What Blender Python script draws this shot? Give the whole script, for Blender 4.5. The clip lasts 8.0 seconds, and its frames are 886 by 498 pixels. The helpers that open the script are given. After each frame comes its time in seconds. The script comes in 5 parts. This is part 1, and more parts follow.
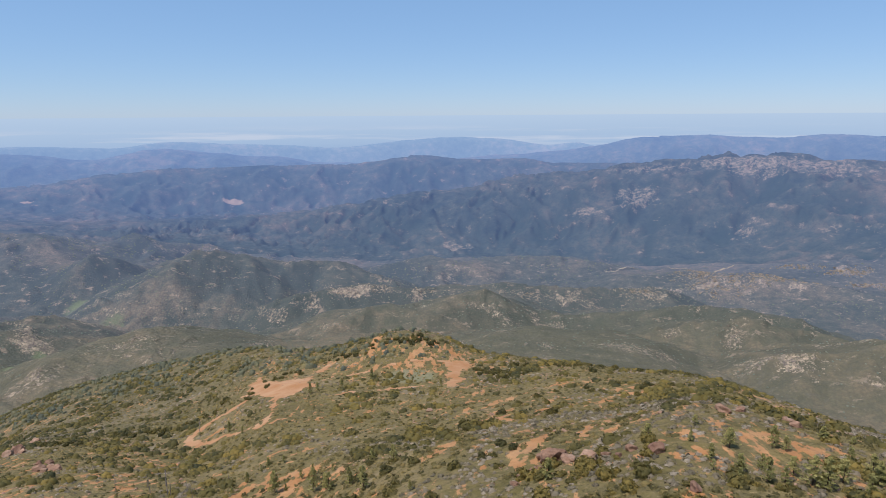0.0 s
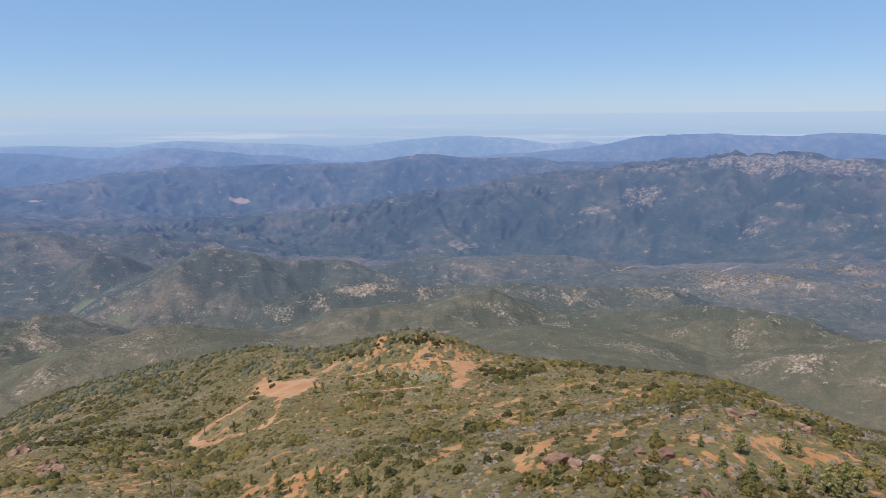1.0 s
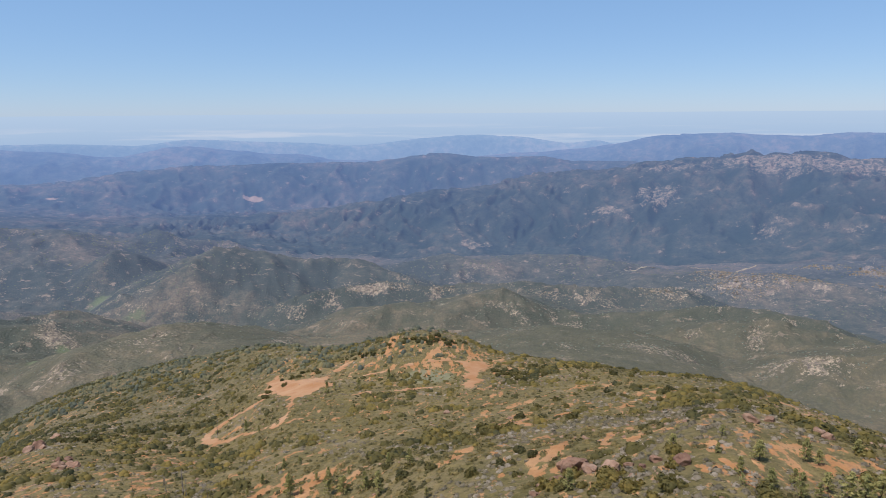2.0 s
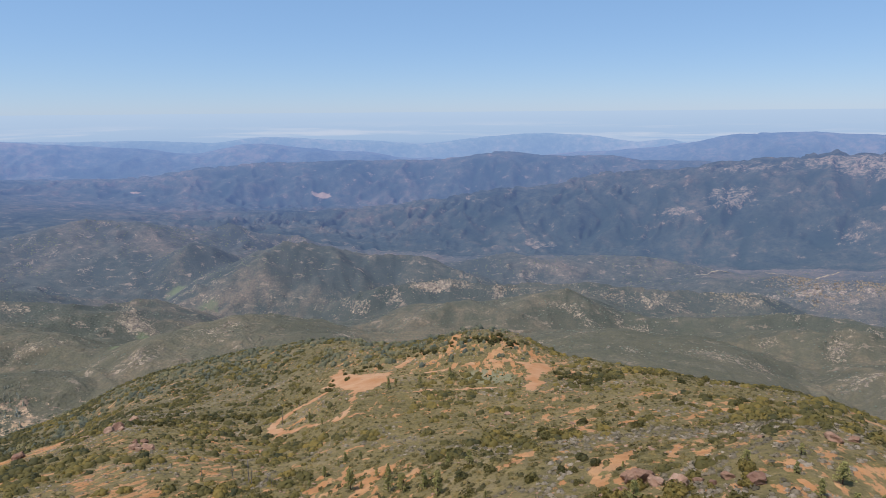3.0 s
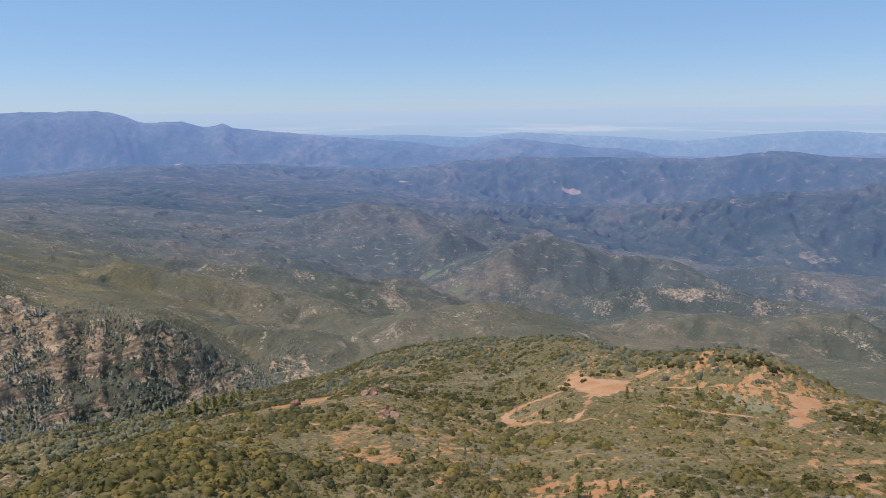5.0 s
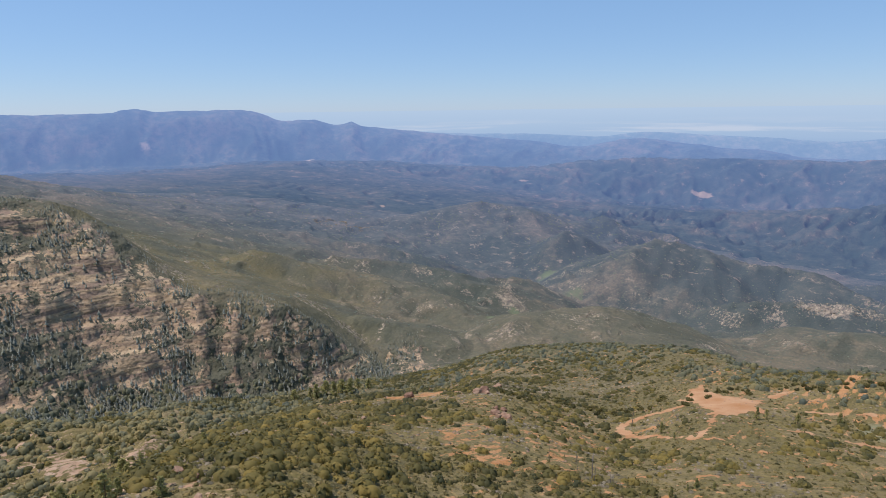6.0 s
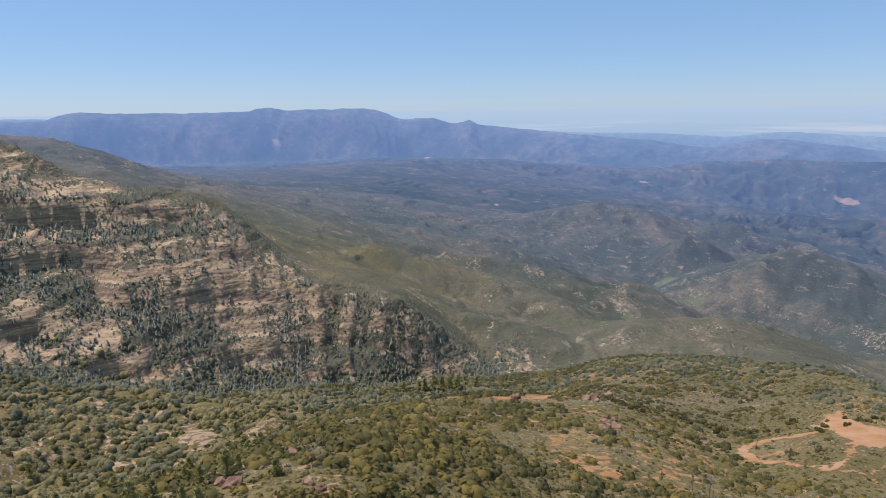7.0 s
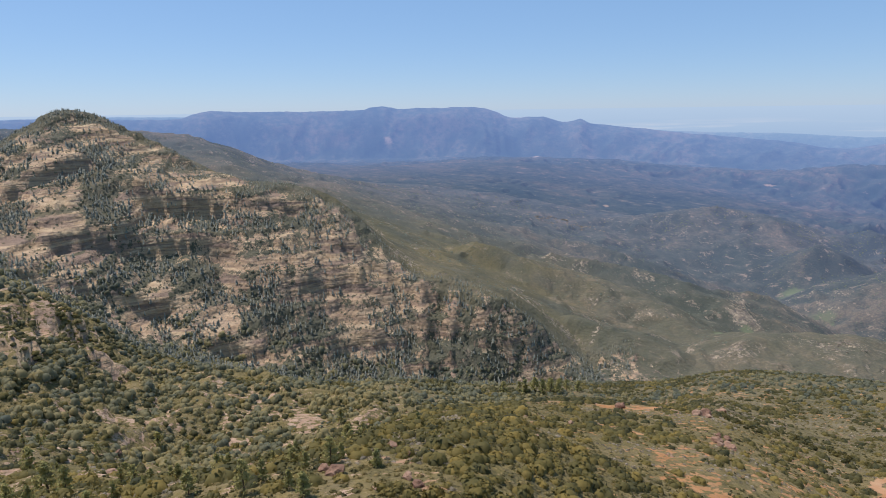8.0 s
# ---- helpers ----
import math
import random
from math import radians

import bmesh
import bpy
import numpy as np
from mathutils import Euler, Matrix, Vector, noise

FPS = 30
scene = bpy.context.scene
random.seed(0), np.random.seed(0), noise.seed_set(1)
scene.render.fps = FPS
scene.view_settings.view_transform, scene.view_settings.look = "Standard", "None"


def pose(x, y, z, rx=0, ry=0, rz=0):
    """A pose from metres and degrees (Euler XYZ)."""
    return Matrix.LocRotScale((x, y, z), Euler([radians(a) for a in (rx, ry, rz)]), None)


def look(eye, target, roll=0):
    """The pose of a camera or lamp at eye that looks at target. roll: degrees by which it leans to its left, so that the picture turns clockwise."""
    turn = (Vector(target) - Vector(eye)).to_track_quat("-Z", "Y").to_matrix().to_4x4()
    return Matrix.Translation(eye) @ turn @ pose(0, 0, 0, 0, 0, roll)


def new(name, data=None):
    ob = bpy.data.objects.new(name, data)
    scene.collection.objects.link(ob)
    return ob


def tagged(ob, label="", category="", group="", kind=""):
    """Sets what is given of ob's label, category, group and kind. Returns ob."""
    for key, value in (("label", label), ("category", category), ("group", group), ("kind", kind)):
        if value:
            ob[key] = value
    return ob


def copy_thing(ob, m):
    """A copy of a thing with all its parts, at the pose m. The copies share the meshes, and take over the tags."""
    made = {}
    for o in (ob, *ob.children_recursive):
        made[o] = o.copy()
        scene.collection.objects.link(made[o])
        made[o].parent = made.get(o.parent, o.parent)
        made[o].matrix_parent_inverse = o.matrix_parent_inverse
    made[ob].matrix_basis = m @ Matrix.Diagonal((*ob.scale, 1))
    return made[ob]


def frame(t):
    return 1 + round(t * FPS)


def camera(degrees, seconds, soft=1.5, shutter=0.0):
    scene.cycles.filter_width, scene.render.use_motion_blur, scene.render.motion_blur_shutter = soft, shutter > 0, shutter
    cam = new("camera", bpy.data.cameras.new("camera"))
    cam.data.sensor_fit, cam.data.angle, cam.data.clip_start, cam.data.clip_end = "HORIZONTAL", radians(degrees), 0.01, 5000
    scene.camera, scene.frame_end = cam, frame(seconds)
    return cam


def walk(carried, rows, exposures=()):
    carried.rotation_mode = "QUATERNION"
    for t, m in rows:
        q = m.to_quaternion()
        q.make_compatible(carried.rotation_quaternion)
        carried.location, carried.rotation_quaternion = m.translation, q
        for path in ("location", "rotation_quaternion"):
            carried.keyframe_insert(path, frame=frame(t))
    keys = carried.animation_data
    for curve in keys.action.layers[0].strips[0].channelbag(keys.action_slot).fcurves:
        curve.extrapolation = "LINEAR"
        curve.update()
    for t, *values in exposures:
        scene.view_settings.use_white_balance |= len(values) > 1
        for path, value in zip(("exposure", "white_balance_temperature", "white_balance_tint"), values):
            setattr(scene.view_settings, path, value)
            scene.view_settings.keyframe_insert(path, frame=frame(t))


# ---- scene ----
# ---- camera: a drone that drifts forward and turns to its left ----
cam = camera(69.94, 8.0, soft=0.9)
PATH = [
    (0.0, pose(0.00, 0.00, 0.00, 78.00, 0.39, -0.08)),
    (0.5, pose(-0.01, 0.67, 0.05, 77.95, 0.40, 0.18)),
    (1.0, pose(0.05, 1.26, 0.08, 77.90, 0.43, 0.45)),
    (2.5, pose(-0.15, 2.68, 0.19, 77.75, 0.40, 3.68)),
    (3.0, pose(-0.24, 3.15, 0.26, 77.69, 0.45, 7.44)),
    (3.5, pose(-0.52, 3.80, 0.32, 77.62, 0.53, 12.49)),
    (4.0, pose(-0.71, 4.35, 0.30, 77.59, 0.59, 18.58)),
    (4.5, pose(-0.98, 4.94, 0.19, 77.56, 0.64, 24.36)),
    (6.0, pose(-1.94, 6.07, 0.21, 77.56, 0.74, 40.64)),
    (6.5, pose(-2.34, 6.44, 0.17, 77.56, 0.72, 46.06)),
    (7.0, pose(-2.77, 6.79, 0.12, 77.57, 0.76, 51.02)),
    (7.5, pose(-3.22, 7.01, 0.24, 77.55, 0.78, 55.83)),
    (8.0, pose(-3.52, 7.19, 0.25, 77.57, 0.80, 60.70)),
]
walk(cam, PATH, [(0.0, 0.0, 6140, 21), (8.0, 0.0, 6140, 21)])

# ---- daylight ----
SUN_BEARING, SUN_HEIGHT = 123.0, 64.5
world = bpy.data.worlds.new("sky")
scene.world = world
world.use_nodes = True
_nt = world.node_tree
_sky = _nt.nodes.new("ShaderNodeTexSky")
_sky.sky_type = "NISHITA"
_sky.sun_disc = False
_sky.sun_elevation = radians(SUN_HEIGHT)
_sky.sun_rotation = radians(-SUN_BEARING)
_sky.altitude, _sky.air_density, _sky.dust_density, _sky.ozone_density = 1500, 1.0, 0.35, 4.0
# the sky's blue, with the even pale veil that summer haze lays over it
_veil = _nt.nodes.new("ShaderNodeMix")
_veil.data_type, _veil.blend_type = "RGBA", "MIX"
_veil.inputs[0].default_value = 0.48
_veil.inputs[7].default_value = (2.8, 5.4, 7.8, 1)
_nt.links.new(_sky.outputs["Color"], _veil.inputs[6])
_nt.links.new(_veil.outputs[2], _nt.nodes["Background"].inputs["Color"])
_nt.nodes["Background"].inputs["Strength"].default_value = 0.10
_sun = bpy.data.lights.new("sun", "SUN")
_sun.energy, _sun.angle, _sun.color = 4.8, radians(0.6), (1.0, 0.95, 0.86)
sun = new("sun", _sun)
_b, _h = radians(SUN_BEARING), radians(SUN_HEIGHT)
sun.matrix_world = look((-math.sin(_b) * math.cos(_h) * 900, math.cos(_b) * math.cos(_h) * 900, math.sin(_h) * 900), (0, 0, 0))
scene.view_settings.exposure = 0.0

# ---- materials ----
class Nodes:
    """A small shorthand for node materials."""

    def __init__(self, name):
        self.mat = bpy.data.materials.new(name)
        self.mat.use_nodes = True
        self.nt = self.mat.node_tree
        self.bsdf = self.nt.nodes["Principled BSDF"]
        self.where = self.add("ShaderNodeNewGeometry").outputs["Position"]

    def add(self, kind):
        return self.nt.nodes.new(kind)

    def put(self, socket, value):
        if isinstance(value, bpy.types.NodeSocket):
            self.nt.links.new(value, socket)
        elif isinstance(value, tuple) and len(value) == 3 and socket.type == "RGBA":
            socket.default_value = (*value, 1)
        else:
            socket.default_value = value

    def math(self, op, a, b=0.0, c=0.0, clamp=False):
        n = self.add("ShaderNodeMath")
        n.operation, n.use_clamp = op, clamp
        for s, v in zip(n.inputs, (a, b, c)):
            self.put(s, v)
        return n.outputs[0]

    def noise(self, size, detail=4.0, rough=0.55, where=None, stretch=None, out="Fac"):
        """Noise whose lumps are about size metres across."""
        n = self.add("ShaderNodeTexNoise")
        n.inputs["Scale"].default_value = 1.0 / size
        n.inputs["Detail"].default_value, n.inputs["Roughness"].default_value = detail, rough
        v = where or self.where
        if stretch:
            m = self.add("ShaderNodeMapping")
            m.inputs["Scale"].default_value = stretch
            self.put(m.inputs["Vector"], v)
            v = m.outputs[0]
        self.put(n.inputs["Vector"], v)
        return n.outputs[out]

    def cells(self, size, out="Distance", where=None):
        n = self.add("ShaderNodeTexVoronoi")
        n.inputs["Scale"].default_value = 1.0 / size
        self.put(n.inputs["Vector"], where or self.where)
        return n.outputs[out]

    def step(self, v, a, b):
        """0 below a, 1 above b."""
        n = self.add("ShaderNodeMapRange")
        n.interpolation_type = "SMOOTHSTEP"
        self.put(n.inputs["Value"], v)
        n.inputs["From Min"].default_value, n.inputs["From Max"].default_value = a, b
        return n.outputs[0]

    def mix(self, f, a, b, mode="MIX"):
        n = self.add("ShaderNodeMix")
        n.data_type, n.blend_type = "RGBA", mode
        self.put(n.inputs[0], f)
        self.put(n.inputs[6], a)
        self.put(n.inputs[7], b)
        return n.outputs[2]

    def attr(self, name):
        n = self.add("ShaderNodeAttribute")
        n.attribute_name = name
        return n.outputs["Fac"]

    def random(self):
        return self.add("ShaderNodeObjectInfo").outputs["Random"]

    def island(self):
        return self.add("ShaderNodeNewGeometry").outputs["Random Per Island"]

    def ramp(self, f, *stops):
        n = self.add("ShaderNodeValToRGB")
        e = n.color_ramp.elements
        while len(e) < len(stops):
            e.new(0.5)
        for el, (p, c) in zip(e, stops):
            el.position, el.color = p, (*c, 1)
        self.put(n.inputs[0], f)
        return n.outputs[0]

    def bump(self, h, strength, distance):
        n = self.add("ShaderNodeBump")
        n.inputs["Strength"].default_value, n.inputs["Distance"].default_value = strength, distance
        self.put(n.inputs["Height"], h)
        self.put(self.bsdf.inputs["Normal"], n.outputs[0])

    def done(self, colour, rough=0.9, gloss=0.2):
        self.put(self.bsdf.inputs["Base Color"], colour)
        self.put(self.bsdf.inputs["Roughness"], rough)
        self.bsdf.inputs["Specular IOR Level"].default_value = gloss
        return self.mat


def land_colour(n):
    """Chaparral, bare soil, rock and meadow, mixed by the land's own attributes."""
    dry, soil, rock, meadow, lush = n.attr("dry"), n.attr("soil"), n.attr("rock"), n.attr("meadow"), n.attr("lush")
    patch, clump, grain = n.noise(38, 5, 0.6), n.noise(7, 4, 0.6), n.noise(1.6, 4, 0.65)
    broad = n.noise(240, 5, 0.6)
    cell = n.cells(3.4)
    wet_brush = n.ramp(n.math("ADD", n.math("MULTIPLY", broad, 0.55), n.math("MULTIPLY", n.noise(17, 6, 0.65), 0.45)),
                       (0.40, (0.046, 0.062, 0.056)), (0.50, (0.080, 0.088, 0.074)), (0.61, (0.162, 0.132, 0.100)))
    wet_brush = n.mix(n.math("MULTIPLY", n.step(n.math("ADD", lush, n.math("MULTIPLY", n.math("SUBTRACT", clump, 0.5), 0.9)), 0.40, 0.70), 0.75), wet_brush, (0.046, 0.062, 0.060))
    dry_brush = n.ramp(n.math("ADD", n.math("MULTIPLY", patch, 0.55), n.math("MULTIPLY", clump, 0.45)),
                       (0.34, (0.100, 0.084, 0.028)), (0.46, (0.150, 0.120, 0.042)), (0.56, (0.200, 0.152, 0.060)), (0.68, (0.275, 0.220, 0.140)))
    brush = n.mix(dry, wet_brush, dry_brush)
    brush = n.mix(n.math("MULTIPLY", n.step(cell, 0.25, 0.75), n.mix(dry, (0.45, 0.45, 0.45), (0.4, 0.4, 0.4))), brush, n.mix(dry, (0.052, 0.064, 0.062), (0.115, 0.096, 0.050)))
    brush = n.mix(n.math("MULTIPLY", n.step(grain, 0.35, 0.75), 0.35), brush, n.mix(dry, (0.120, 0.128, 0.092), (0.21, 0.165, 0.09)))
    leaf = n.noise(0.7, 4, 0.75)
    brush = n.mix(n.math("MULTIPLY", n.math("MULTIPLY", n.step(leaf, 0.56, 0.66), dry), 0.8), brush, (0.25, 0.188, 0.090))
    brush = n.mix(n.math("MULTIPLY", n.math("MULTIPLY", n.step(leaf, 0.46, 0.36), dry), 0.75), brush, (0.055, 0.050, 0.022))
    earth = n.mix(n.step(clump, 0.3, 0.7), (0.37, 0.170, 0.060), (0.42, 0.240, 0.112))
    earth = n.mix(n.math("MULTIPLY", n.attr("tan"), 0.85), earth, n.mix(n.step(clump, 0.3, 0.7), (0.32, 0.225, 0.150), (0.42, 0.315, 0.225)))
    earth = n.mix(n.math("MULTIPLY", n.step(grain, 0.4, 0.7), 0.4), earth, (0.30, 0.165, 0.085))
    stone_tone = n.ramp(n.noise(13, 6, 0.72, stretch=(0.45, 0.45, 3.6)), (0.34, (0.25, 0.174, 0.102)), (0.47, (0.38, 0.270, 0.156)), (0.62, (0.49, 0.366, 0.222)))
    stone_tone = n.mix(n.math("MULTIPLY", n.step(n.noise(70, 3, 0.5), 0.47, 0.62), 0.28), stone_tone, (0.34, 0.226, 0.152))
    beds = n.noise(4.5, 3, 0.6, stretch=(0.06, 0.08, 1.0))
    stone_tone = n.mix(n.math("MULTIPLY", n.step(beds, 0.50, 0.40), 0.65), stone_tone, (0.165, 0.118, 0.098))
    thin = n.noise(1.7, 3, 0.6, stretch=(0.05, 0.06, 1.0))
    stone_tone = n.mix(n.math("MULTIPLY", n.step(thin, 0.50, 0.40), 0.5), stone_tone, (0.185, 0.130, 0.102))
    stone_tone = n.mix(n.step(n.attr("warm"), 0.6, 0.2), stone_tone, n.ramp(n.noise(6, 5, 0.75), (0.38, (0.115, 0.098, 0.086)), (0.50, (0.23, 0.190, 0.138)), (0.63, (0.40, 0.318, 0.218))))
    speck = n.math("MULTIPLY", n.step(n.noise(17, 6, 0.8, stretch=(0.6, 1, 1)), 0.575, 0.64), n.math("SUBTRACT", 1.0, dry))
    green = n.mix(clump, (0.105, 0.130, 0.070), (0.150, 0.168, 0.096))
    green = n.mix(n.step(dry, 0.6, 0.9), green, n.mix(clump, (0.165, 0.162, 0.084), (0.225, 0.208, 0.122)))
    c = n.mix(n.step(n.math("ADD", meadow, n.math("MULTIPLY", n.math("SUBTRACT", patch, 0.5), 0.8)), 0.42, 0.62), brush, green)
    c = n.mix(n.math("MULTIPLY", speck, 0.7), c, (0.29, 0.220, 0.160))
    # rock shows in broken streaks between ledges that hold plants
    ragged = n.math("ADD", n.math("MULTIPLY", n.math("SUBTRACT", n.noise(5, 6, 0.72, stretch=(1.3, 1.3, 0.55)), 0.5), 2.4), n.math("MULTIPLY", n.math("SUBTRACT", grain, 0.5), 1.1))
    c = n.mix(n.step(n.math("ADD", rock, ragged), 0.40, 0.58), c, stone_tone)
    torn = n.math("ADD", n.math("MULTIPLY", n.math("SUBTRACT", n.noise(2.2, 5, 0.65, stretch=(1.0, 0.4, 1.0)), 0.5), 2.4), n.math("MULTIPLY", n.math("SUBTRACT", grain, 0.5), 0.6))
    c = n.mix(n.step(n.math("ADD", soil, torn), 0.50, 0.60), c, earth)
    height = n.math("ADD", n.math("MULTIPLY", cell, -1.2), n.math("ADD", n.math("MULTIPLY", clump, 1.6), n.math("MULTIPLY", grain, 0.6)))
    n.bump(n.math("ADD", n.math("ADD", height, n.math("MULTIPLY", leaf, 0.5)), n.math("MULTIPLY", n.math("ADD", beds, n.math("MULTIPLY", thin, 0.6)), n.math("MULTIPLY", rock, 2.0))), 0.8, 0.9)
    return c


def make_land():
    n = Nodes("chaparral_land")
    return n.done(land_colour(n), 0.95, 0.1)


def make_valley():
    """The valley a kilometre and more away: the same land, with a little blue air haze painted on as emission."""
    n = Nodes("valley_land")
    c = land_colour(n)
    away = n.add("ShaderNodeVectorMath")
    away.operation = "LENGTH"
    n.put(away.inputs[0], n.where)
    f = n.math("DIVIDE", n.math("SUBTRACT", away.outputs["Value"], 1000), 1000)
    # haze painted as emission, from none at 1000 m to blue near 1950 m
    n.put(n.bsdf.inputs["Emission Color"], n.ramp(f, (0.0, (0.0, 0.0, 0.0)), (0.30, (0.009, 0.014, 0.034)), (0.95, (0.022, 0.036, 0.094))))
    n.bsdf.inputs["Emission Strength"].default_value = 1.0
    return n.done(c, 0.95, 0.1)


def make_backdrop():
    """Far hills: the blue haze of the air between is painted as emission that grows with distance."""
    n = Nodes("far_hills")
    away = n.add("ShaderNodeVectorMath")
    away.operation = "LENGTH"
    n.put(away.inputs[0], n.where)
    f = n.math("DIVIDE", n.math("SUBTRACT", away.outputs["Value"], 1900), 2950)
    broad, patch, grain = n.noise(420, 6, 0.62), n.noise(46, 6, 0.7), n.noise(11, 5, 0.8)
    c = n.ramp(n.math("ADD", n.math("MULTIPLY", broad, 0.45), n.math("MULTIPLY", patch, 0.55)),
               (0.38, (0.040, 0.060, 0.053)), (0.50, (0.064, 0.081, 0.065)), (0.62, (0.124, 0.110, 0.081)))
    c = n.mix(n.math("MULTIPLY", n.step(n.math("ADD", n.attr("lush"), n.math("MULTIPLY", n.math("SUBTRACT", patch, 0.5), 0.9)), 0.35, 0.75), 0.7), c, (0.036, 0.058, 0.048))
    c = n.mix(n.math("MULTIPLY", n.step(grain, 0.50, 0.62), 0.4), c, (0.034, 0.050, 0.042))
    ragged = n.math("ADD", n.math("MULTIPLY", n.math("SUBTRACT", patch, 0.5), 1.7), n.math("MULTIPLY", n.math("SUBTRACT", grain, 0.5), 1.4))
    stone = n.mix(n.noise(13, 4, 0.75), (0.13, 0.112, 0.090), (0.36, 0.288, 0.200))
    streak = n.math("MULTIPLY", n.step(n.noise(46, 6, 0.75), 0.595, 0.66), n.step(f, 0.70, 0.45))
    c = n.mix(n.math("MULTIPLY", streak, 0.5), c, (0.22, 0.178, 0.130))
    c = n.mix(n.step(n.math("ADD", n.attr("meadow"), ragged), 0.5, 0.62), c, (0.105, 0.122, 0.075))
    bare = n.math("MULTIPLY", n.step(n.math("ADD", n.attr("rock"), ragged), 0.42, 0.72), n.step(n.noise(15, 4, 0.8), 0.42, 0.58))
    c = n.mix(n.math("MULTIPLY", bare, 0.85), c, stone)
    c = n.mix(n.math("MULTIPLY", n.step(n.math("ADD", n.attr("soil"), n.math("MULTIPLY", ragged, 0.25)), 0.4, 0.6), 0.8), c, (0.30, 0.215, 0.145))
    # air haze as emission: faint and dark blue nearby, pale and strong far out
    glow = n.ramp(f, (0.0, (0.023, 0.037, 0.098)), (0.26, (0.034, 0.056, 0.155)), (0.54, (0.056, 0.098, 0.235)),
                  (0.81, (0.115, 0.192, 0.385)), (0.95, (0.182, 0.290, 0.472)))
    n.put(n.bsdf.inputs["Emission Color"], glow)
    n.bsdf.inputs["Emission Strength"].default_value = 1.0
    n.bump(n.math("ADD", patch, n.math("MULTIPLY", grain, 0.5)), 0.8, 6)
    return n.done(c, 1.0, 0.0)


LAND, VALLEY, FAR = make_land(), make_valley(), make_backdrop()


def foliage(name, dark, mid, light, grain=0.5, gloss=0.25):
    """Leaves: each plant has its own tone, each clump a little of its own."""
    n = Nodes(name)
    v = n.math("ADD", n.math("MULTIPLY", n.attr("tone"), 0.62), n.math("MULTIPLY", n.island(), 0.38))
    c = n.ramp(n.math("ADD", n.math("MULTIPLY", v, 0.8), n.math("MULTIPLY", n.noise(grain, 3, 0.7), 0.2)), (0.15, dark), (0.5, mid), (0.85, light))
    n.done(c, 0.75, gloss)
    # thin leaves let some of the sun through
    thin, both = n.add("ShaderNodeBsdfTranslucent"), n.add("ShaderNodeMixShader")
    n.put(thin.inputs["Color"], c)
    both.inputs[0].default_value = 0.33
    n.nt.links.new(n.bsdf.outputs[0], both.inputs[1])
    n.nt.links.new(thin.outputs[0], both.inputs[2])
    n.nt.links.new(both.outputs[0], n.nt.nodes["Material Output"].inputs["Surface"])
    return n.mat


MANZANITA = foliage("manzanita_leaf", (0.050, 0.053, 0.021), (0.132, 0.110, 0.030), (0.270, 0.194, 0.046))
SAGE = foliage("sagebrush_leaf", (0.115, 0.098, 0.060), (0.225, 0.186, 0.118), (0.37, 0.310, 0.225), 0.3)
CHAMISE = foliage("chamise_leaf", (0.058, 0.054, 0.019), (0.136, 0.112, 0.037), (0.27, 0.200, 0.072), 0.3)
OAK = foliage("scrub_oak_leaf", (0.100, 0.114, 0.080), (0.190, 0.178, 0.090), (0.310, 0.248, 0.098))
FIR = foliage("fir_needles", (0.175, 0.195, 0.170), (0.240, 0.248, 0.195), (0.310, 0.290, 0.195))
WALL_BRUSH = foliage("ledge_brush_leaf", (0.098, 0.108, 0.072), (0.150, 0.152, 0.092), (0.225, 0.205, 0.120), 1.0)
VALLEY_OAK = foliage("valley_oak_leaf", (0.090, 0.116, 0.096), (0.130, 0.152, 0.116), (0.190, 0.194, 0.136), 2.0)
PINE = foliage("pine_needles", (0.22, 0.212, 0.074), (0.33, 0.300, 0.100), (0.43, 0.37, 0.145), 0.3)


def make_bark():
    n = Nodes("bark")
    f = n.noise(0.12, 5, 0.7, stretch=(1, 1, 0.25))
    n.bump(f, 0.8, 0.03)
    return n.done(n.ramp(f, (0.3, (0.045, 0.030, 0.022)), (0.7, (0.16, 0.105, 0.07))), 0.95, 0.1)


def make_deadwood():
    n = Nodes("dead_wood")
    f = n.noise(0.15, 5, 0.7, stretch=(1, 1, 0.2))
    n.bump(f, 0.7, 0.03)
    return n.done(n.ramp(f, (0.3, (0.075, 0.062, 0.055)), (0.7, (0.25, 0.215, 0.19))), 0.9, 0.1)


def make_boulder():
    n = Nodes("red_sandstone")
    a, b = n.noise(1.1, 6, 0.65), n.noise(0.25, 5, 0.7)
    c = n.ramp(n.math("ADD", n.math("MULTIPLY", a, 0.7), n.math("MULTIPLY", n.random(), 0.25)),
               (0.3, (0.15, 0.080, 0.052)), (0.52, (0.26, 0.155, 0.098)), (0.80, (0.40, 0.28, 0.19)))
    c = n.mix(n.math("MULTIPLY", n.step(b, 0.5, 0.7), 0.5), c, (0.13, 0.095, 0.075))
    n.bump(n.math("ADD", a, b), 0.8, 0.12)
    return n.done(c, 0.92, 0.15)


def make_dirt():
    n = Nodes("orange_dirt")
    a, b, g = n.noise(9, 5, 0.6), n.noise(1.2, 5, 0.65), n.noise(0.35, 3, 0.7)
    c = n.mix(n.step(a, 0.3, 0.7), (0.325, 0.158, 0.066), (0.41, 0.250, 0.135))
    c = n.mix(n.math("MULTIPLY", n.step(b, 0.45, 0.72), 0.45), c, (0.37, 0.20, 0.105))
    c = n.mix(n.math("MULTIPLY", n.step(g, 0.60, 0.72), 0.4), c, (0.26, 0.17, 0.09))
    n.bump(n.math("ADD", b, g), 0.5, 0.15)
    return n.done(c, 0.95, 0.1)


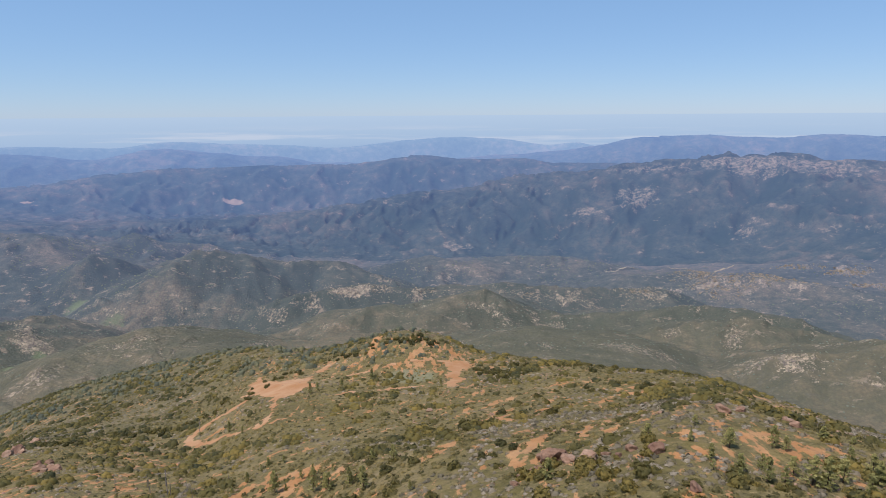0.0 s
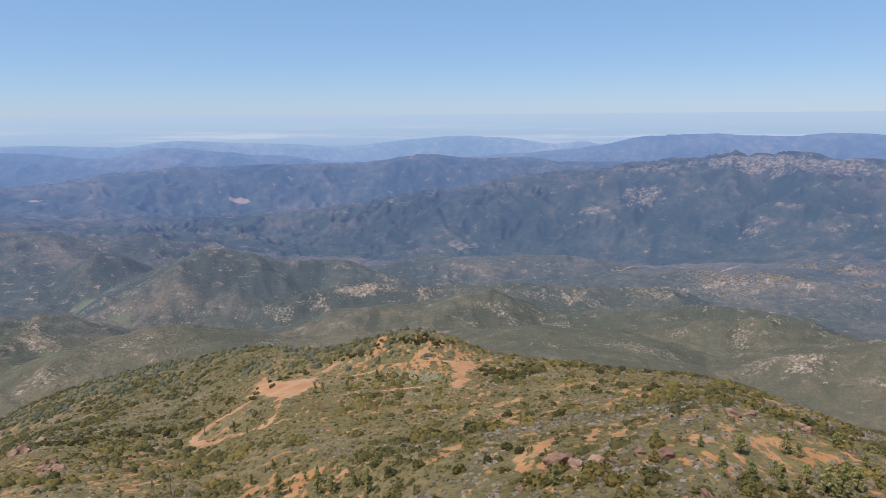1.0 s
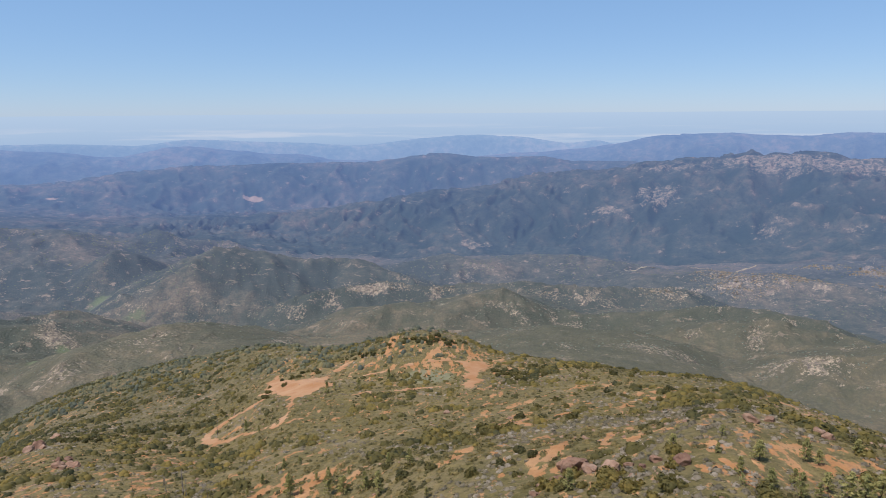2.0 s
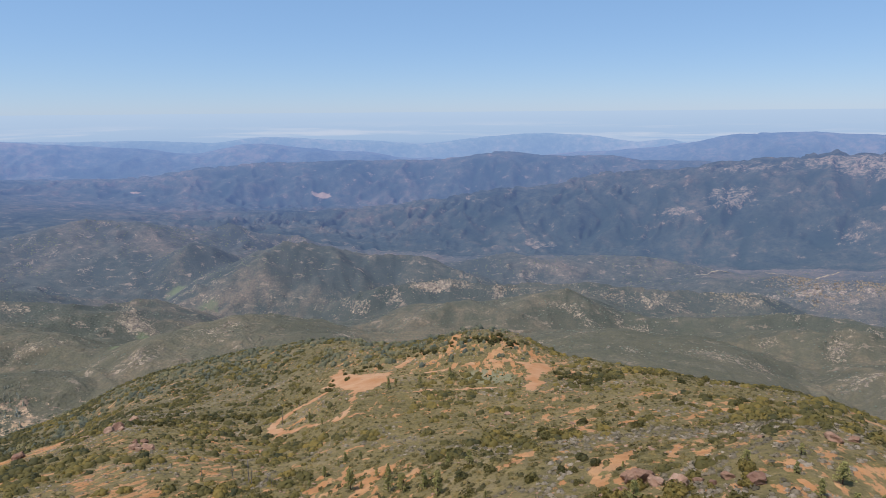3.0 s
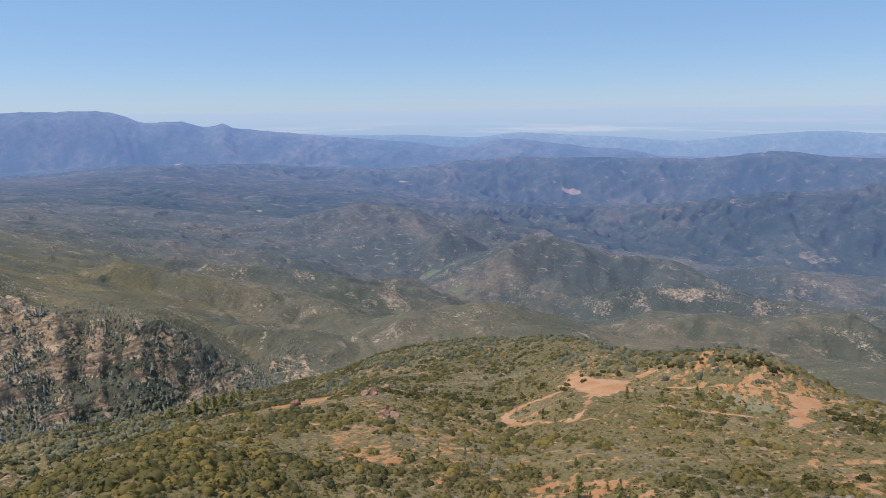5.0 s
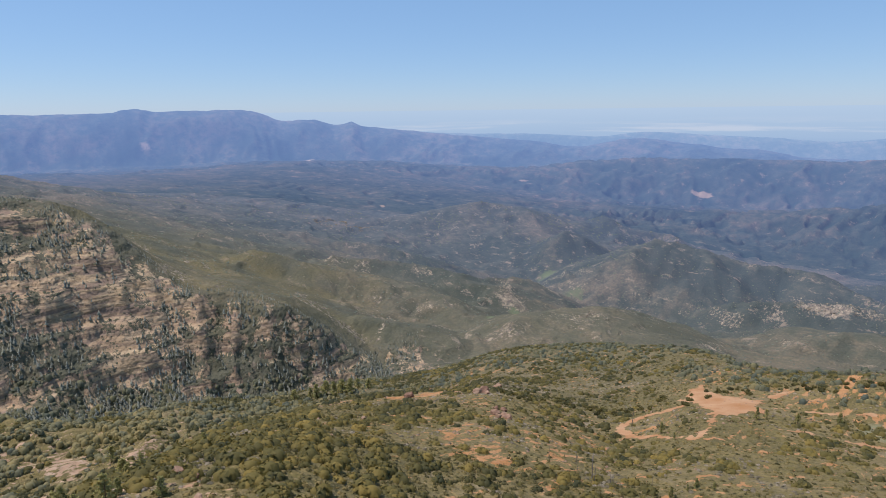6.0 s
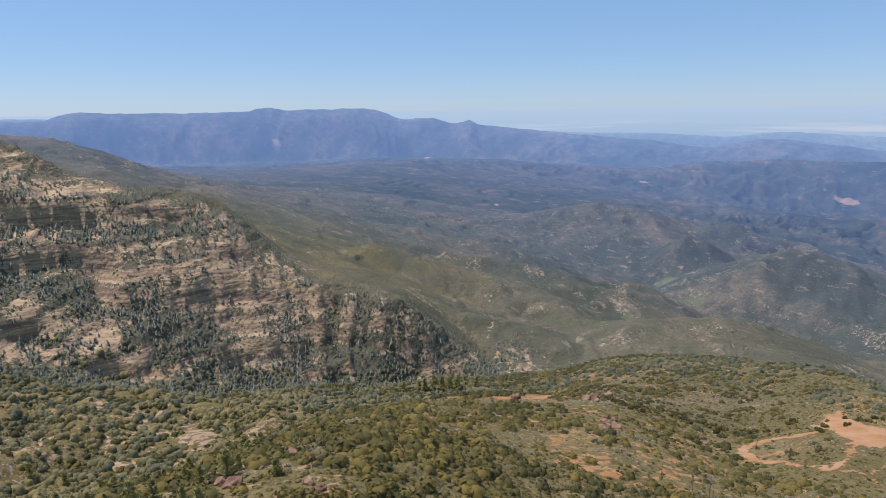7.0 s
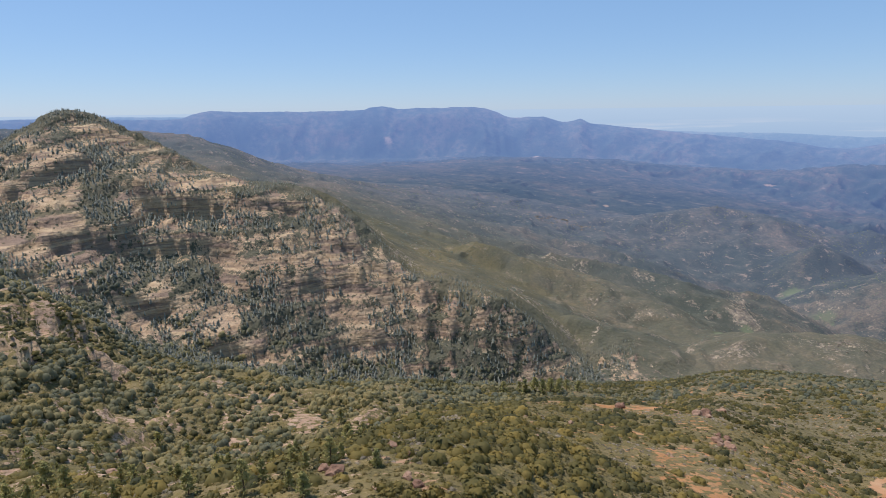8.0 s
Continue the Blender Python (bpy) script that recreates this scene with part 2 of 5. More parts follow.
def make_gravel():
    n = Nodes("pale_road")
    a = n.noise(14, 5, 0.6)
    return n.done(n.mix(a, (0.26, 0.225, 0.165), (0.38, 0.335, 0.26)), 0.95, 0.1)


BARK, DEADWOOD, SANDSTONE, DIRT, GRAVEL = make_bark(), make_deadwood(), make_boulder(), make_dirt(), make_gravel()


def make_outcrop():
    n = Nodes("outcrop_rock")
    c = n.ramp(n.math("ADD", n.math("MULTIPLY", n.attr("tone"), 0.5), n.math("MULTIPLY", n.noise(4, 5, 0.7), 0.5)),
               (0.2, (0.12, 0.100, 0.088)), (0.5, (0.22, 0.182, 0.134)), (0.85, (0.37, 0.300, 0.212)))
    n.bump(n.noise(1.5, 5, 0.7), 0.8, 0.8)
    return n.done(c, 0.95, 0.1)


def make_plain(name, a, b, size, rough):
    n = Nodes(name)
    return n.done(n.mix(n.noise(size, 4, 0.6), a, b), rough, 0.3)


OUTCROP_ROCK = make_outcrop()
PLASTER = make_plain("white_plaster", (0.70, 0.69, 0.66), (0.80, 0.79, 0.77), 1.5, 0.8)
ROOFING = make_plain("pale_roofing", (0.60, 0.61, 0.62), (0.74, 0.74, 0.73), 2.0, 0.5)
DARK = make_plain("dark_glass_and_wood", (0.03, 0.03, 0.035), (0.06, 0.055, 0.05), 0.5, 0.3)
# ---- the lie of the land ----
# Bearings are in degrees, positive to the west (left of the first view);
# heights are metres above or below the drone's first place.
# Rings of control points run outwards: bearing, distance, height.
UNDER = [(-45, 15, -31), (45, 15, -31), (110, 15, -31), (215, 15, -28)]
NEAR = [(-45, 80, -40), (-35, 85, -41), (-25, 86, -41), (-15, 78, -44), (-5, 85, -50), (5, 95, -57), (15, 112, -68),
        (25, 118, -71), (35, 115, -68), (45, 105, -61), (55, 95, -52), (65, 88, -49), (75, 88, -49), (85, 92, -52),
        (95, 95, -53), (110, 95, -50), (215, 90, -20)]
LIP = [(-45, 150, -70), (-35, 140, -61), (-25, 150, -63), (-15, 160, -71), (-5, 168, -78), (5, 176, -84), (15, 170, -84),
       (25, 190, -98), (35, 200, -94), (45, 235, -108), (55, 195, -93), (65, 155, -78), (75, 130, -71), (85, 150, -82),
       (95, 160, -80), (110, 160, -70), (215, 150, -10)]
SADDLE = [(-45, 190, -90), (-35, 180, -78), (-25, 190, -77), (-15, 200, -82), (-5, 215, -90), (5, 212, -90), (15, 224, -95),
          (25, 280, -120), (35, 300, -130), (45, 330, -158), (55, 300, -153), (65, 280, -148), (75, 260, -143), (85, 270, -137),
          (95, 280, -110), (110, 300, -80), (215, 250, 10)]
CREST = [(-45, 230, -116), (-37, 215, -99.5), (-31, 222, -95), (-25, 230, -95), (-15, 240, -97), (-8, 250, -99), (-4, 252, -98.5),
         (-1, 248, -92.5), (3.5, 245, -88), (9, 258, -96), (13, 300, -112), (20, 370, -133), (27, 400, -147.5), (35, 430, -167),
         (41, 440, -185), (47, 440, -191), (55, 420, -189), (65, 395, -173), (75, 375, -157), (85, 400, -148), (95, 420, -95),
         (110, 450, -60), (215, 400, 20)]
FOOT = [(-45, 420, -215), (-25, 420, -207), (-5, 430, -207), (5, 430, -202), (15, 470, -208), (25, 520, -224), (35, 545, -230),
        (45, 525, -228), (55, 490, -217), (65, 470, -207), (75, 450, -189), (85, 465, -158), (95, 490, -104), (110, 600, -60),
        (215, 600, 20)]
RISE = [(-45, 700, -262), (-35, 700, -270), (-25, 700, -260), (-22, 690, -248), (-18, 690, -238), (-14, 690, -236),
        (-6, 690, -238), (1.5, 700, -255), (14, 720, -260), (17.5, 720, -247), (22, 720, -232), (26, 720, -222), (29, 700, -223),
        (34, 640, -218), (40, 620, -236), (44.3, 590, -236), (49.5, 560, -205), (53, 545, -174), (55, 545, -161), (59, 560, -152),
        (62.7, 575, -142), (65.8, 600, -122), (68.2, 625, -98), (72, 650, -74), (77.4, 660, -64), (79.6, 700, -57), (81.8, 730, -46),
        (83.8, 760, -33)]
PEAK = [(86.2, 790, -16), (87.7, 810, -5), (90, 830, 1), (91.2, 830, 1), (93.4, 840, -9), (95.3, 830, -26), (110, 900, -40), (215, 900, 40)]
VALE = [(-45, 1080, -366), (-25, 1080, -364), (-5, 1060, -356), (15, 1040, -346), (25, 1040, -344), (35, 1000, -322),
        (45, 960, -282), (55, 900, -220), (65, 860, -166), (75, 900, -117), (85, 1100, -115), (110, 1200, -100), (215, 1200, 60)]
FLOOR = [(-45, 1500, -380), (-15, 1500, -394), (5, 1500, -402), (25, 1500, -396), (35, 1480, -356), (45, 1450, -302),
         (55, 1450, -240), (65, 1450, -180), (70, 1480, -146), (75, 1500, -113), (79.4, 1500, -62), (82.5, 1500, -42), (85, 1500, -34),
         (95, 1500, -26), (110, 1500, -60), (215, 1500, 80)]
# From here outwards the third number is the angle of elevation seen from the drone.
APRON = [(-45, 1900, -10.5), (-35, 1900, -10.7), (-25, 1900, -12.2), (-15, 1900, -13.0), (-5, 1900, -13.1), (5, 1900, -12.9),
         (15, 1900, -11.9), (25, 1900, -10.4), (35, 1900, -9.8), (45, 1900, -9.0), (55, 1900, -7.5), (65, 1900, -6.3), (75, 1900, -5.4),
         (85, 1900, -4.9), (110, 1900, -4.8), (215, 1900, 2)]
SIERRA = [(-45, 2700, -3.5), (-34.8, 2700, -3.57), (-32.4, 2700, -3.44), (-28.6, 2700, -3.08), (-25.8, 2700, -3.25),
          (-24.1, 2690, -3.0), (-22.9, 2680, -3.3), (-19.4, 2660, -3.7), (-15.7, 2650, -4.15), (-10.9, 2620, -4.9), (-5.9, 2600, -5.4),
          (-0.9, 2550, -6.35), (4.3, 2500, -7.05), (9.4, 2450, -7.8), (14.3, 2450, -8.4), (19, 2500, -8.5), (25, 2600, -8.4),
          (35, 2600, -7.6), (45, 2600, -6.7), (55, 2600, -5.7), (65, 2600, -5.3), (75, 2600, -5.1), (85, 2600, -4.7), (110, 2600, -4.6),
          (215, 2600, 2)]
HOLLOW = [(-45, 3000, -6), (-15, 3000, -6.5), (-5, 3000, -7.8), (5, 3000, -8.2), (15, 3000, -8.1), (25, 3000, -7.7), (35, 3000, -7.0),
          (45, 3000, -5.7), (55, 3000, -4.7), (65, 3000, -4.8), (85, 3000, -4.5), (110, 3000, -4.5), (215, 3000, 1)]
RANGE = [(-45, 3500, -5), (-25, 3500, -4.6), (-15.2, 3500, -4.25), (-10.9, 3500, -4.15), (-7.4, 3500, -3.85), (-3.9, 3500, -3.9),
         (-0.9, 3500, -3.68), (1.2, 3500, -3.44), (4.2, 3500, -3.64), (6.7, 3500, -3.95), (9.2, 3500, -4.16), (14, 3500, -4.22),
         (19, 3500, -4.2), (23, 3500, -4.18), (27.4, 3500, -4.46), (30.9, 3500, -4.8), (34, 3500, -5.15), (40, 3500, -4.9),
         (46, 3500, -4.4), (55, 3500, -4.2), (65, 3500, -4.5), (85, 3500, -4.2), (110, 3500, -4.2), (215, 3500, 1)]
DALE = [(-45, 3800, -5.5), (5, 3800, -5.2), (30, 3800, -5.3), (45, 3800, -4.6), (60, 3800, -4.2), (110, 3800, -4.2), (215, 3800, 0)]
BLUE = [(-45, 4300, -1.8), (-34.6, 4300, -1.73), (-30.8, 4300, -1.6), (-27.7, 4300, -1.95), (-24.5, 4300, -1.83), (-21, 4300, -1.76),
        (-17.4, 4300, -1.96), (-14.7, 4300, -2.45), (-10.9, 4300, -3.1), (-4.4, 4300, -3.6), (5, 4300, -4.2), (10, 4300, -4.05),
        (14, 4300, -3.53), (17.7, 4300, -3.23), (20.3, 4300, -2.9), (22.2, 4300, -2.68), (24.8, 4300, -2.6), (26.7, 4300, -2.95),
        (28.5, 4300, -3.28), (33.6, 4300, -2.68), (38.4, 4300, -2.32), (43, 4300, -1.86), (46.2, 4300, -1.52), (47.6, 4300, -1.37)]
TABLE = [(48.7, 4300, -0.96), (50, 4300, -1.15), (52, 4300, -0.7), (54.4, 4300, -0.8), (56.9, 4300, 0.08), (59.9, 4300, 0.2),
         (62.9, 4300, 0.22), (64.4, 4300, 0.09), (65.9, 4300, 0.42), (67.8, 4300, 0.13), (71.7, 4300, 0.0), (77.4, 4300, 0.12),
         (80.5, 4300, 0.17), (83.6, 4300, -0.5), (93.4, 4300, -0.3), (110, 4300, -0.5), (215, 4300, 0)]
GAP = [(-45, 4500, -4.5), (45, 4500, -4), (110, 4500, -3), (215, 4500, -2)]
PALE = [(-45, 4700, -2.7), (-13.7, 4700, -2.74), (-11.8, 4700, -2.45), (-9.4, 4700, -2.66), (-5.9, 4700, -2.2), (-0.9, 4700, -1.98),
        (4.2, 4700, -2.3), (9.2, 4700, -2.8), (14, 4700, -2.5), (18.6, 4700, -2.3), (23, 4700, -2.06), (27.2, 4700, -2.45),
        (32, 4700, -2.2), (38, 4700, -2.12), (45, 4700, -1.85), (60, 4700, -1.6), (84, 4700, -0.27), (90, 4700, -0.25), (110, 4700, -0.5),
        (215, 4700, -1)]
EDGE = [(-45, 4850, -4.5), (110, 4850, -4.5), (215, 4850, -4)]
IN_METRES = [UNDER, NEAR, LIP, SADDLE, CREST, FOOT, RISE + PEAK, VALE, FLOOR]
IN_DEGREES = [APRON, SIERRA, HOLLOW, RANGE, DALE, BLUE + TABLE, GAP, PALE, EDGE]
# Roughness in metres at each ring, and half way to the next one.
ROUGH = [0, 0, 0.6, 0.7, 0.7, 0.8, 0.6, 0.8, 0.4, 1.5, 3, 7, 4, 12, 10, 11, 10, 12, 12, 46, 6, 30, 20, 44, 10, 25, 15, 40, 9, 14, 5, 12, 5, 8, 0]
# Crests of the hills and spurs of the valley: bearing, distance, angle of elevation; and how steeply their flanks fall.
CRESTS = [
    ([(28.5, 1250, -14.2), (25.8, 1270, -12.9), (23.9, 1300, -11.8), (22, 1330, -11.05), (20.2, 1340, -11.05), (18, 1350, -12.0), (14.6, 1350, -12.4),
      (9.6, 1330, -12.9), (7, 1300, -13.8), (4.4, 1260, -14.6)], 0.48),
    ([(33, 1480, -12.5), (30.9, 1500, -11.2), (29.5, 1500, -10.5), (28.1, 1500, -11.2), (26.6, 1480, -12.9)], 0.55),
    ([(28.6, 1780, -10.0), (26.2, 1800, -9.15), (24.2, 1800, -10.0), (21, 1820, -10.6)], 0.5),
    ([(4.0, 930, -18.2), (-0.8, 960, -16.3), (-3.5, 980, -15.7), (-6.1, 980, -16.4), (-11.4, 960, -17.7)], 0.40),
    ([(11, 900, -18.2), (7.5, 930, -17.0), (4.5, 940, -16.9), (1.5, 900, -17.9)], 0.40),
    ([(14, 1130, -15.5), (7.5, 1150, -14.8), (1, 1150, -15.2), (-6, 1150, -14.9), (-11, 1150, -15.0), (-20, 1180, -14.7)], 0.5),
    ([(-20.3, 820, -18.2), (-23.5, 830, -17.2), (-27, 840, -16.4), (-30.8, 850, -16.8), (-35, 850, -17.2), (-40, 850, -18)], 0.42),
    ([(-11.4, 960, -17.7), (-16.4, 980, -16.7), (-21, 1000, -16.1), (-25.6, 1010, -15.9), (-31, 1000, -16.2)], 0.40),
    ([(-28.2, 640, -20.4), (-32, 660, -18.3), (-36.4, 680, -16.8), (-42, 690, -16.2)], 0.45),
    ([(38, 1050, -15.6), (36.2, 1060, -14.9), (34, 1070, -14.9), (31.9, 1060, -16.2)], 0.5),
    ([(58, 900, -11.6), (53.5, 880, -12.8), (49.6, 860, -13.9), (45.5, 830, -15.3), (42.2, 800, -16.6), (38, 740, -18.4), (34.8, 690, -19.6)], 0.40),
    ([(61.9, 690, -13.8), (57, 680, -15.4), (53.9, 660, -16.8), (49.5, 640, -17.8), (45.4, 620, -18.7), (41, 600, -20.1)], 0.42),
    ([(51, 1080, -12.3), (46.5, 1080, -13.0), (42.8, 1060, -13.7), (39, 1030, -14.5), (36, 1000, -15.5), (33.5, 960, -17.8)], 0.40),
    ([(46.8, 1690, -9.6), (42.7, 1720, -9.0), (39.7, 1750, -8.4), (37.2, 1770, -8.1), (35.5, 1760, -8.3), (33.2, 1740, -9.2), (30.5, 1720, -10.2)], 0.26),
    ([(36.5, 700, -20.1), (32.3, 740, -18.7), (29, 760, -17.4), (24.8, 770, -17.2), (20.5, 760, -18.4), (17.3, 750, -19.4)], 0.42),
    ([(-1, 1600, -13.3), (-5, 1630, -12.6), (-10, 1640, -12.45), (-14, 1620, -12.9)], 0.25),
    ([(5, 1560, -13.2), (1, 1580, -12.6), (-3, 1560, -13.1)], 0.28),
    ([(-19, 1450, -13.7), (-23, 1480, -13.2), (-28, 1500, -13.0), (-33, 1480, -13.3), (-38, 1460, -13.6)], 0.22),
    ([(60, 1300, -9.3), (55, 1320, -10.2), (50, 1320, -11.2), (45, 1300, -12.2)], 0.35),
]
# Ledges of the canyon wall: bearing, half width in degrees, share of the way up, height of the step.
LEDGES = [(83, 3.2, 0.645, 20), (83.6, 4.4, 0.47, 14), (86.7, 2.2, 0.21, 12), (79, 2.2, 0.16, 10), (86, 4, 0.85, 9), (88, 4, 0.91, 7), (70, 5, 0.5, 6), (68, 4, 0.3, 6),
          (66, 5, 0.7, 6), (92, 3, 0.6, 12), (93, 3, 0.72, 9), (60, 4, 0.55, 8), (61, 3, 0.25, 7), (76, 3, 0.8, 10), (90, 3, 0.35, 10), (93, 2.5, 0.12, 10),
          (92.2, 1.8, -1.1, 11), (95.1, 2.0, -1.57, 9), (89.3, 1.4, -1.34, 10), (86, 1.5, -1.2, 7)]


def pchip(xk, yk, x):
    """Smooth curve through knots that never overshoots them."""
    h = np.diff(xk)
    d = np.diff(yk) / h
    m = np.zeros(len(xk))
    m[0], m[-1] = d[0], d[-1]
    same = d[:-1] * d[1:] > 0
    w1, w2 = 2 * h[1:] + h[:-1], h[1:] + 2 * h[:-1]
    safe = np.where(same, d[:-1] * d[1:], 1)
    m[1:-1] = np.where(same, (w1 + w2) * safe / (w1 * d[1:] + w2 * d[:-1] + 1e-30), 0)
    i = np.clip(np.searchsorted(xk, x) - 1, 0, len(h) - 1)
    t = (x - xk[i]) / h[i]
    return ((1 + 2 * t) * (1 - t) ** 2 * yk[i] + t * (1 - t) ** 2 * h[i] * m[i]
            + t * t * (3 - 2 * t) * yk[i + 1] + t * t * (t - 1) * h[i] * m[i + 1])


_rng = np.random.RandomState(7)
_perm = _rng.permutation(4096)
_ang = _rng.rand(4096) * 2 * math.pi
_cos, _sin = np.cos(_ang).astype(np.float32), np.sin(_ang).astype(np.float32)


def perlin(x, y, seed=0):
    xi, yi = np.floor(x).astype(np.int32), np.floor(y).astype(np.int32)
    xf, yf = (x - xi).astype(np.float32), (y - yi).astype(np.float32)
    u, v = xf * xf * xf * (xf * (xf * 6 - 15) + 10), yf * yf * yf * (yf * (yf * 6 - 15) + 10)

    def corner(dx, dy):
        a = _perm[(_perm[(xi + dx + seed * 131) & 4095] + yi + dy) & 4095]
        return _cos[a] * (xf - dx) + _sin[a] * (yf - dy)
    a, b, c, d = corner(0, 0), corner(1, 0), corner(0, 1), corner(1, 1)
    return 1.5 * (a + u * (b - a) + v * (c + u * (d - c) - a - u * (b - a)))


def fbm(x, y, octaves=4, seed=0):
    return sum(perlin(x * 2 ** k, y * 2 ** k, seed + k) * 0.5 ** k for k in range(octaves))


def ridged(x, y, octaves=4, seed=0):
    """Sharp crests and soft hollows, from 0 to about 1."""
    total, weight = 0, 1
    for k in range(octaves):
        n = (1 - np.abs(perlin(x * 2 ** k, y * 2 ** k, seed + k))) ** 2
        total, weight = total + n * weight * 0.5 ** k, np.clip(n * 1.2, 0, 1)
    return total / 1.9


def ramp(x, a, b):
    t = np.clip((x - a) / (b - a), 0, 1)
    return t * t * (3 - 2 * t)


def gullies(x, y, gx, gy, wave, octaves=4, seed=0, branch=1.2):
    """Branching gullies that run down a slope gx, gy: 1 on the spurs, -1 in the hollows."""
    k = 1 / (np.hypot(gx, gy) + 0.10)
    ax, ay = (gy * k).astype(np.float32), (-gx * k).astype(np.float32)
    h, hx, hy, amp, total = 0, 0, 0, 1.0, 0.0
    for o in range(octaves):
        px, py = x * (2 ** o / wave), y * (2 ** o / wave)
        ix, iy = np.floor(px).astype(np.int32), np.floor(py).astype(np.int32)
        fx, fy = (px - ix).astype(np.float32), (py - iy).astype(np.float32)
        dx, dy = ax + branch * hy, ay - branch * hx
        long = np.maximum(np.hypot(dx, dy) / 1.25, 1)
        dx, dy = dx / long, dy / long
        c, s, w = 0, 0, 1e-9
        for i in (-1, 0, 1):
            for j in (-1, 0, 1):
                q = _perm[(_perm[(ix - i + seed * 131 + o * 37) & 4095] + iy - j) & 4095]
                vx, vy = fx + i - 0.5 - 0.5 * _cos[q], fy + j - 0.5 - 0.5 * _sin[q]
                weight = np.exp(-2.2 * (vx * vx + vy * vy))
                turn = 6.2832 * (vx * dx + vy * dy)
                c, s, w = c + np.cos(turn) * weight, s + np.sin(turn) * weight, w + weight
        h, hx, hy = h + amp * c / w, hx - amp * s / w * dx, hy - amp * s / w * dy
        total, amp = total + amp, amp * 0.5
    return h / total


AZ = np.concatenate([np.arange(-47, 111, 0.165), np.arange(111, 313, 5.0)])
RR = np.concatenate([[0.3], np.geomspace(10, 66, 14)[:-1], np.geomspace(66, 440, 130)[:-1], np.geomspace(440, 880, 170)[:-1], np.geomspace(880, 1900, 115), np.geomspace(1900, 4850, 150)[1:]])
EDGE_ROW = int(np.argmin(np.abs(RR - 1900)))


def ring_curves(ring, angles):
    a = np.array([p[0] for p in ring], float)
    d = np.array([p[1] for p in ring], float)
    h = np.array([p[2] for p in ring], float)
    if angles:
        h = d * np.tan(np.radians(h))
    a, d, h = np.append(a, a[0] + 360), np.append(d, d[0]), np.append(h, h[0])
    q = (AZ - a[0]) % 360 + a[0]
    return pchip(a, d, q), pchip(a, h, q)


def land():
    rings = [ring_curves(r, False) for r in IN_METRES] + [ring_curves(r, True) for r in IN_DEGREES]
    dist, high = np.array([r[0] for r in rings]), np.array([r[1] for r in rings])
    z = np.zeros((len(RR), len(AZ)))
    idx = np.zeros_like(z)
    k = np.arange(len(rings), dtype=float)
    for j in range(len(AZ)):
        q = np.clip(RR, dist[0, j], dist[-1, j])
        z[:, j] = pchip(np.log(dist[:, j]), high[:, j], np.log(q))
        idx[:, j] = np.interp(np.log(q), np.log(dist[:, j]), k)
    az, r = np.meshgrid(np.radians(AZ), RR)
    x, y = -np.sin(az) * r, np.cos(az) * r
    deg = np.degrees(az)
    band = (RR > 520) & (RR < 2150)
    bx, by, bz = x[band], y[band], z[band]
    bx, by = bx + 15 * fbm(bx / 120, by / 120, 3, 14), by + 15 * fbm(bx / 120, by / 120, 3, 15)
    for spine, fall in CRESTS:
        pts = [(-math.sin(radians(b)) * d, math.cos(radians(b)) * d, d * math.tan(radians(e))) for b, d, e in spine]
        best = np.full(bx.shape, -1e4)
        for (ax, ay, az_), (cx, cy, cz) in zip(pts[:-1], pts[1:]):
            t = np.clip(((bx - ax) * (cx - ax) + (by - ay) * (cy - ay)) / ((cx - ax) ** 2 + (cy - ay) ** 2), 0, 1)
            away = np.hypot(bx - ax - t * (cx - ax), by - ay - t * (cy - ay))
            best = np.maximum(best, az_ + t * (cz - az_) - fall * (np.sqrt(away ** 2 + 18 ** 2) - 18))
        gap = np.clip(0.5 + 0.5 * (best - bz) / 9, 0, 1)
        bz = bz + (best - bz) * gap + 9 * gap * (1 - gap)
    z[band] = bz
    rough = np.interp(idx * 2, np.arange(len(ROUGH)), ROUGH)

    def where(mask, f):
        out = np.zeros(x.shape)
        out[mask] = f(mask)
        return out

    # small lumps on the near hill
    close, mid_band, far_band = r < 530, (r > 320) & (r < 2350), r > 1690
    near, far = 1 - ramp(r, 330, 520), ramp(r, 1700, 2300)
    z += where(close, lambda m: (rough * near)[m] * 1.3 * (ridged(x[m] / 26, y[m] / 26, 4, 1) - 0.45))
    # spurs of the valley hills
    wx, wy = x + 40 * fbm(x / 300, y / 300, 2, 11), y + 40 * fbm(x / 300, y / 300, 2, 12)
    z += where(mid_band, lambda m: (rough * (1 - near) * (1 - far))[m] * (0.55 * (ridged(wx[m] / 130, wy[m] / 130, 3, 2) - 0.5) + 0.6 * (ridged(wx[m] / 300 + 0.7, wy[m] / 300, 2, 6) - 0.5)))
    # spurs and ravines of the far ranges; the plain to the west stays low
    plain = 1 - 0.80 * ramp(deg, 22, 40) * (1 - ramp(r, 3000, 3500))
    z += where(far_band, lambda m: (rough * far * plain)[m] * (0.85 * (ridged(wx[m] / 330, wy[m] / 330, 4, 3) - 0.5)
               + 0.9 * (ridged(deg[m] / 5.0 + r[m] / 650 + 0.7 * fbm(x[m] / 380, y[m] / 380, 3, 16), r[m] / 800, 3, 17) - 0.5)))
    # water has cut branching gullies down every slope
    zr = np.gradient(z, RR, axis=0)
    za = np.gradient(z, np.radians(AZ), axis=1) / r
    gx, gy = -np.sin(az) * zr - np.cos(az) * za, np.cos(az) * zr - np.sin(az) * za
    steep = np.clip(np.hypot(gx, gy) / 0.30, 0, 1) * (1 - 0.5 * ramp(r, 3900, 4200))
    cut = np.zeros(x.shape)
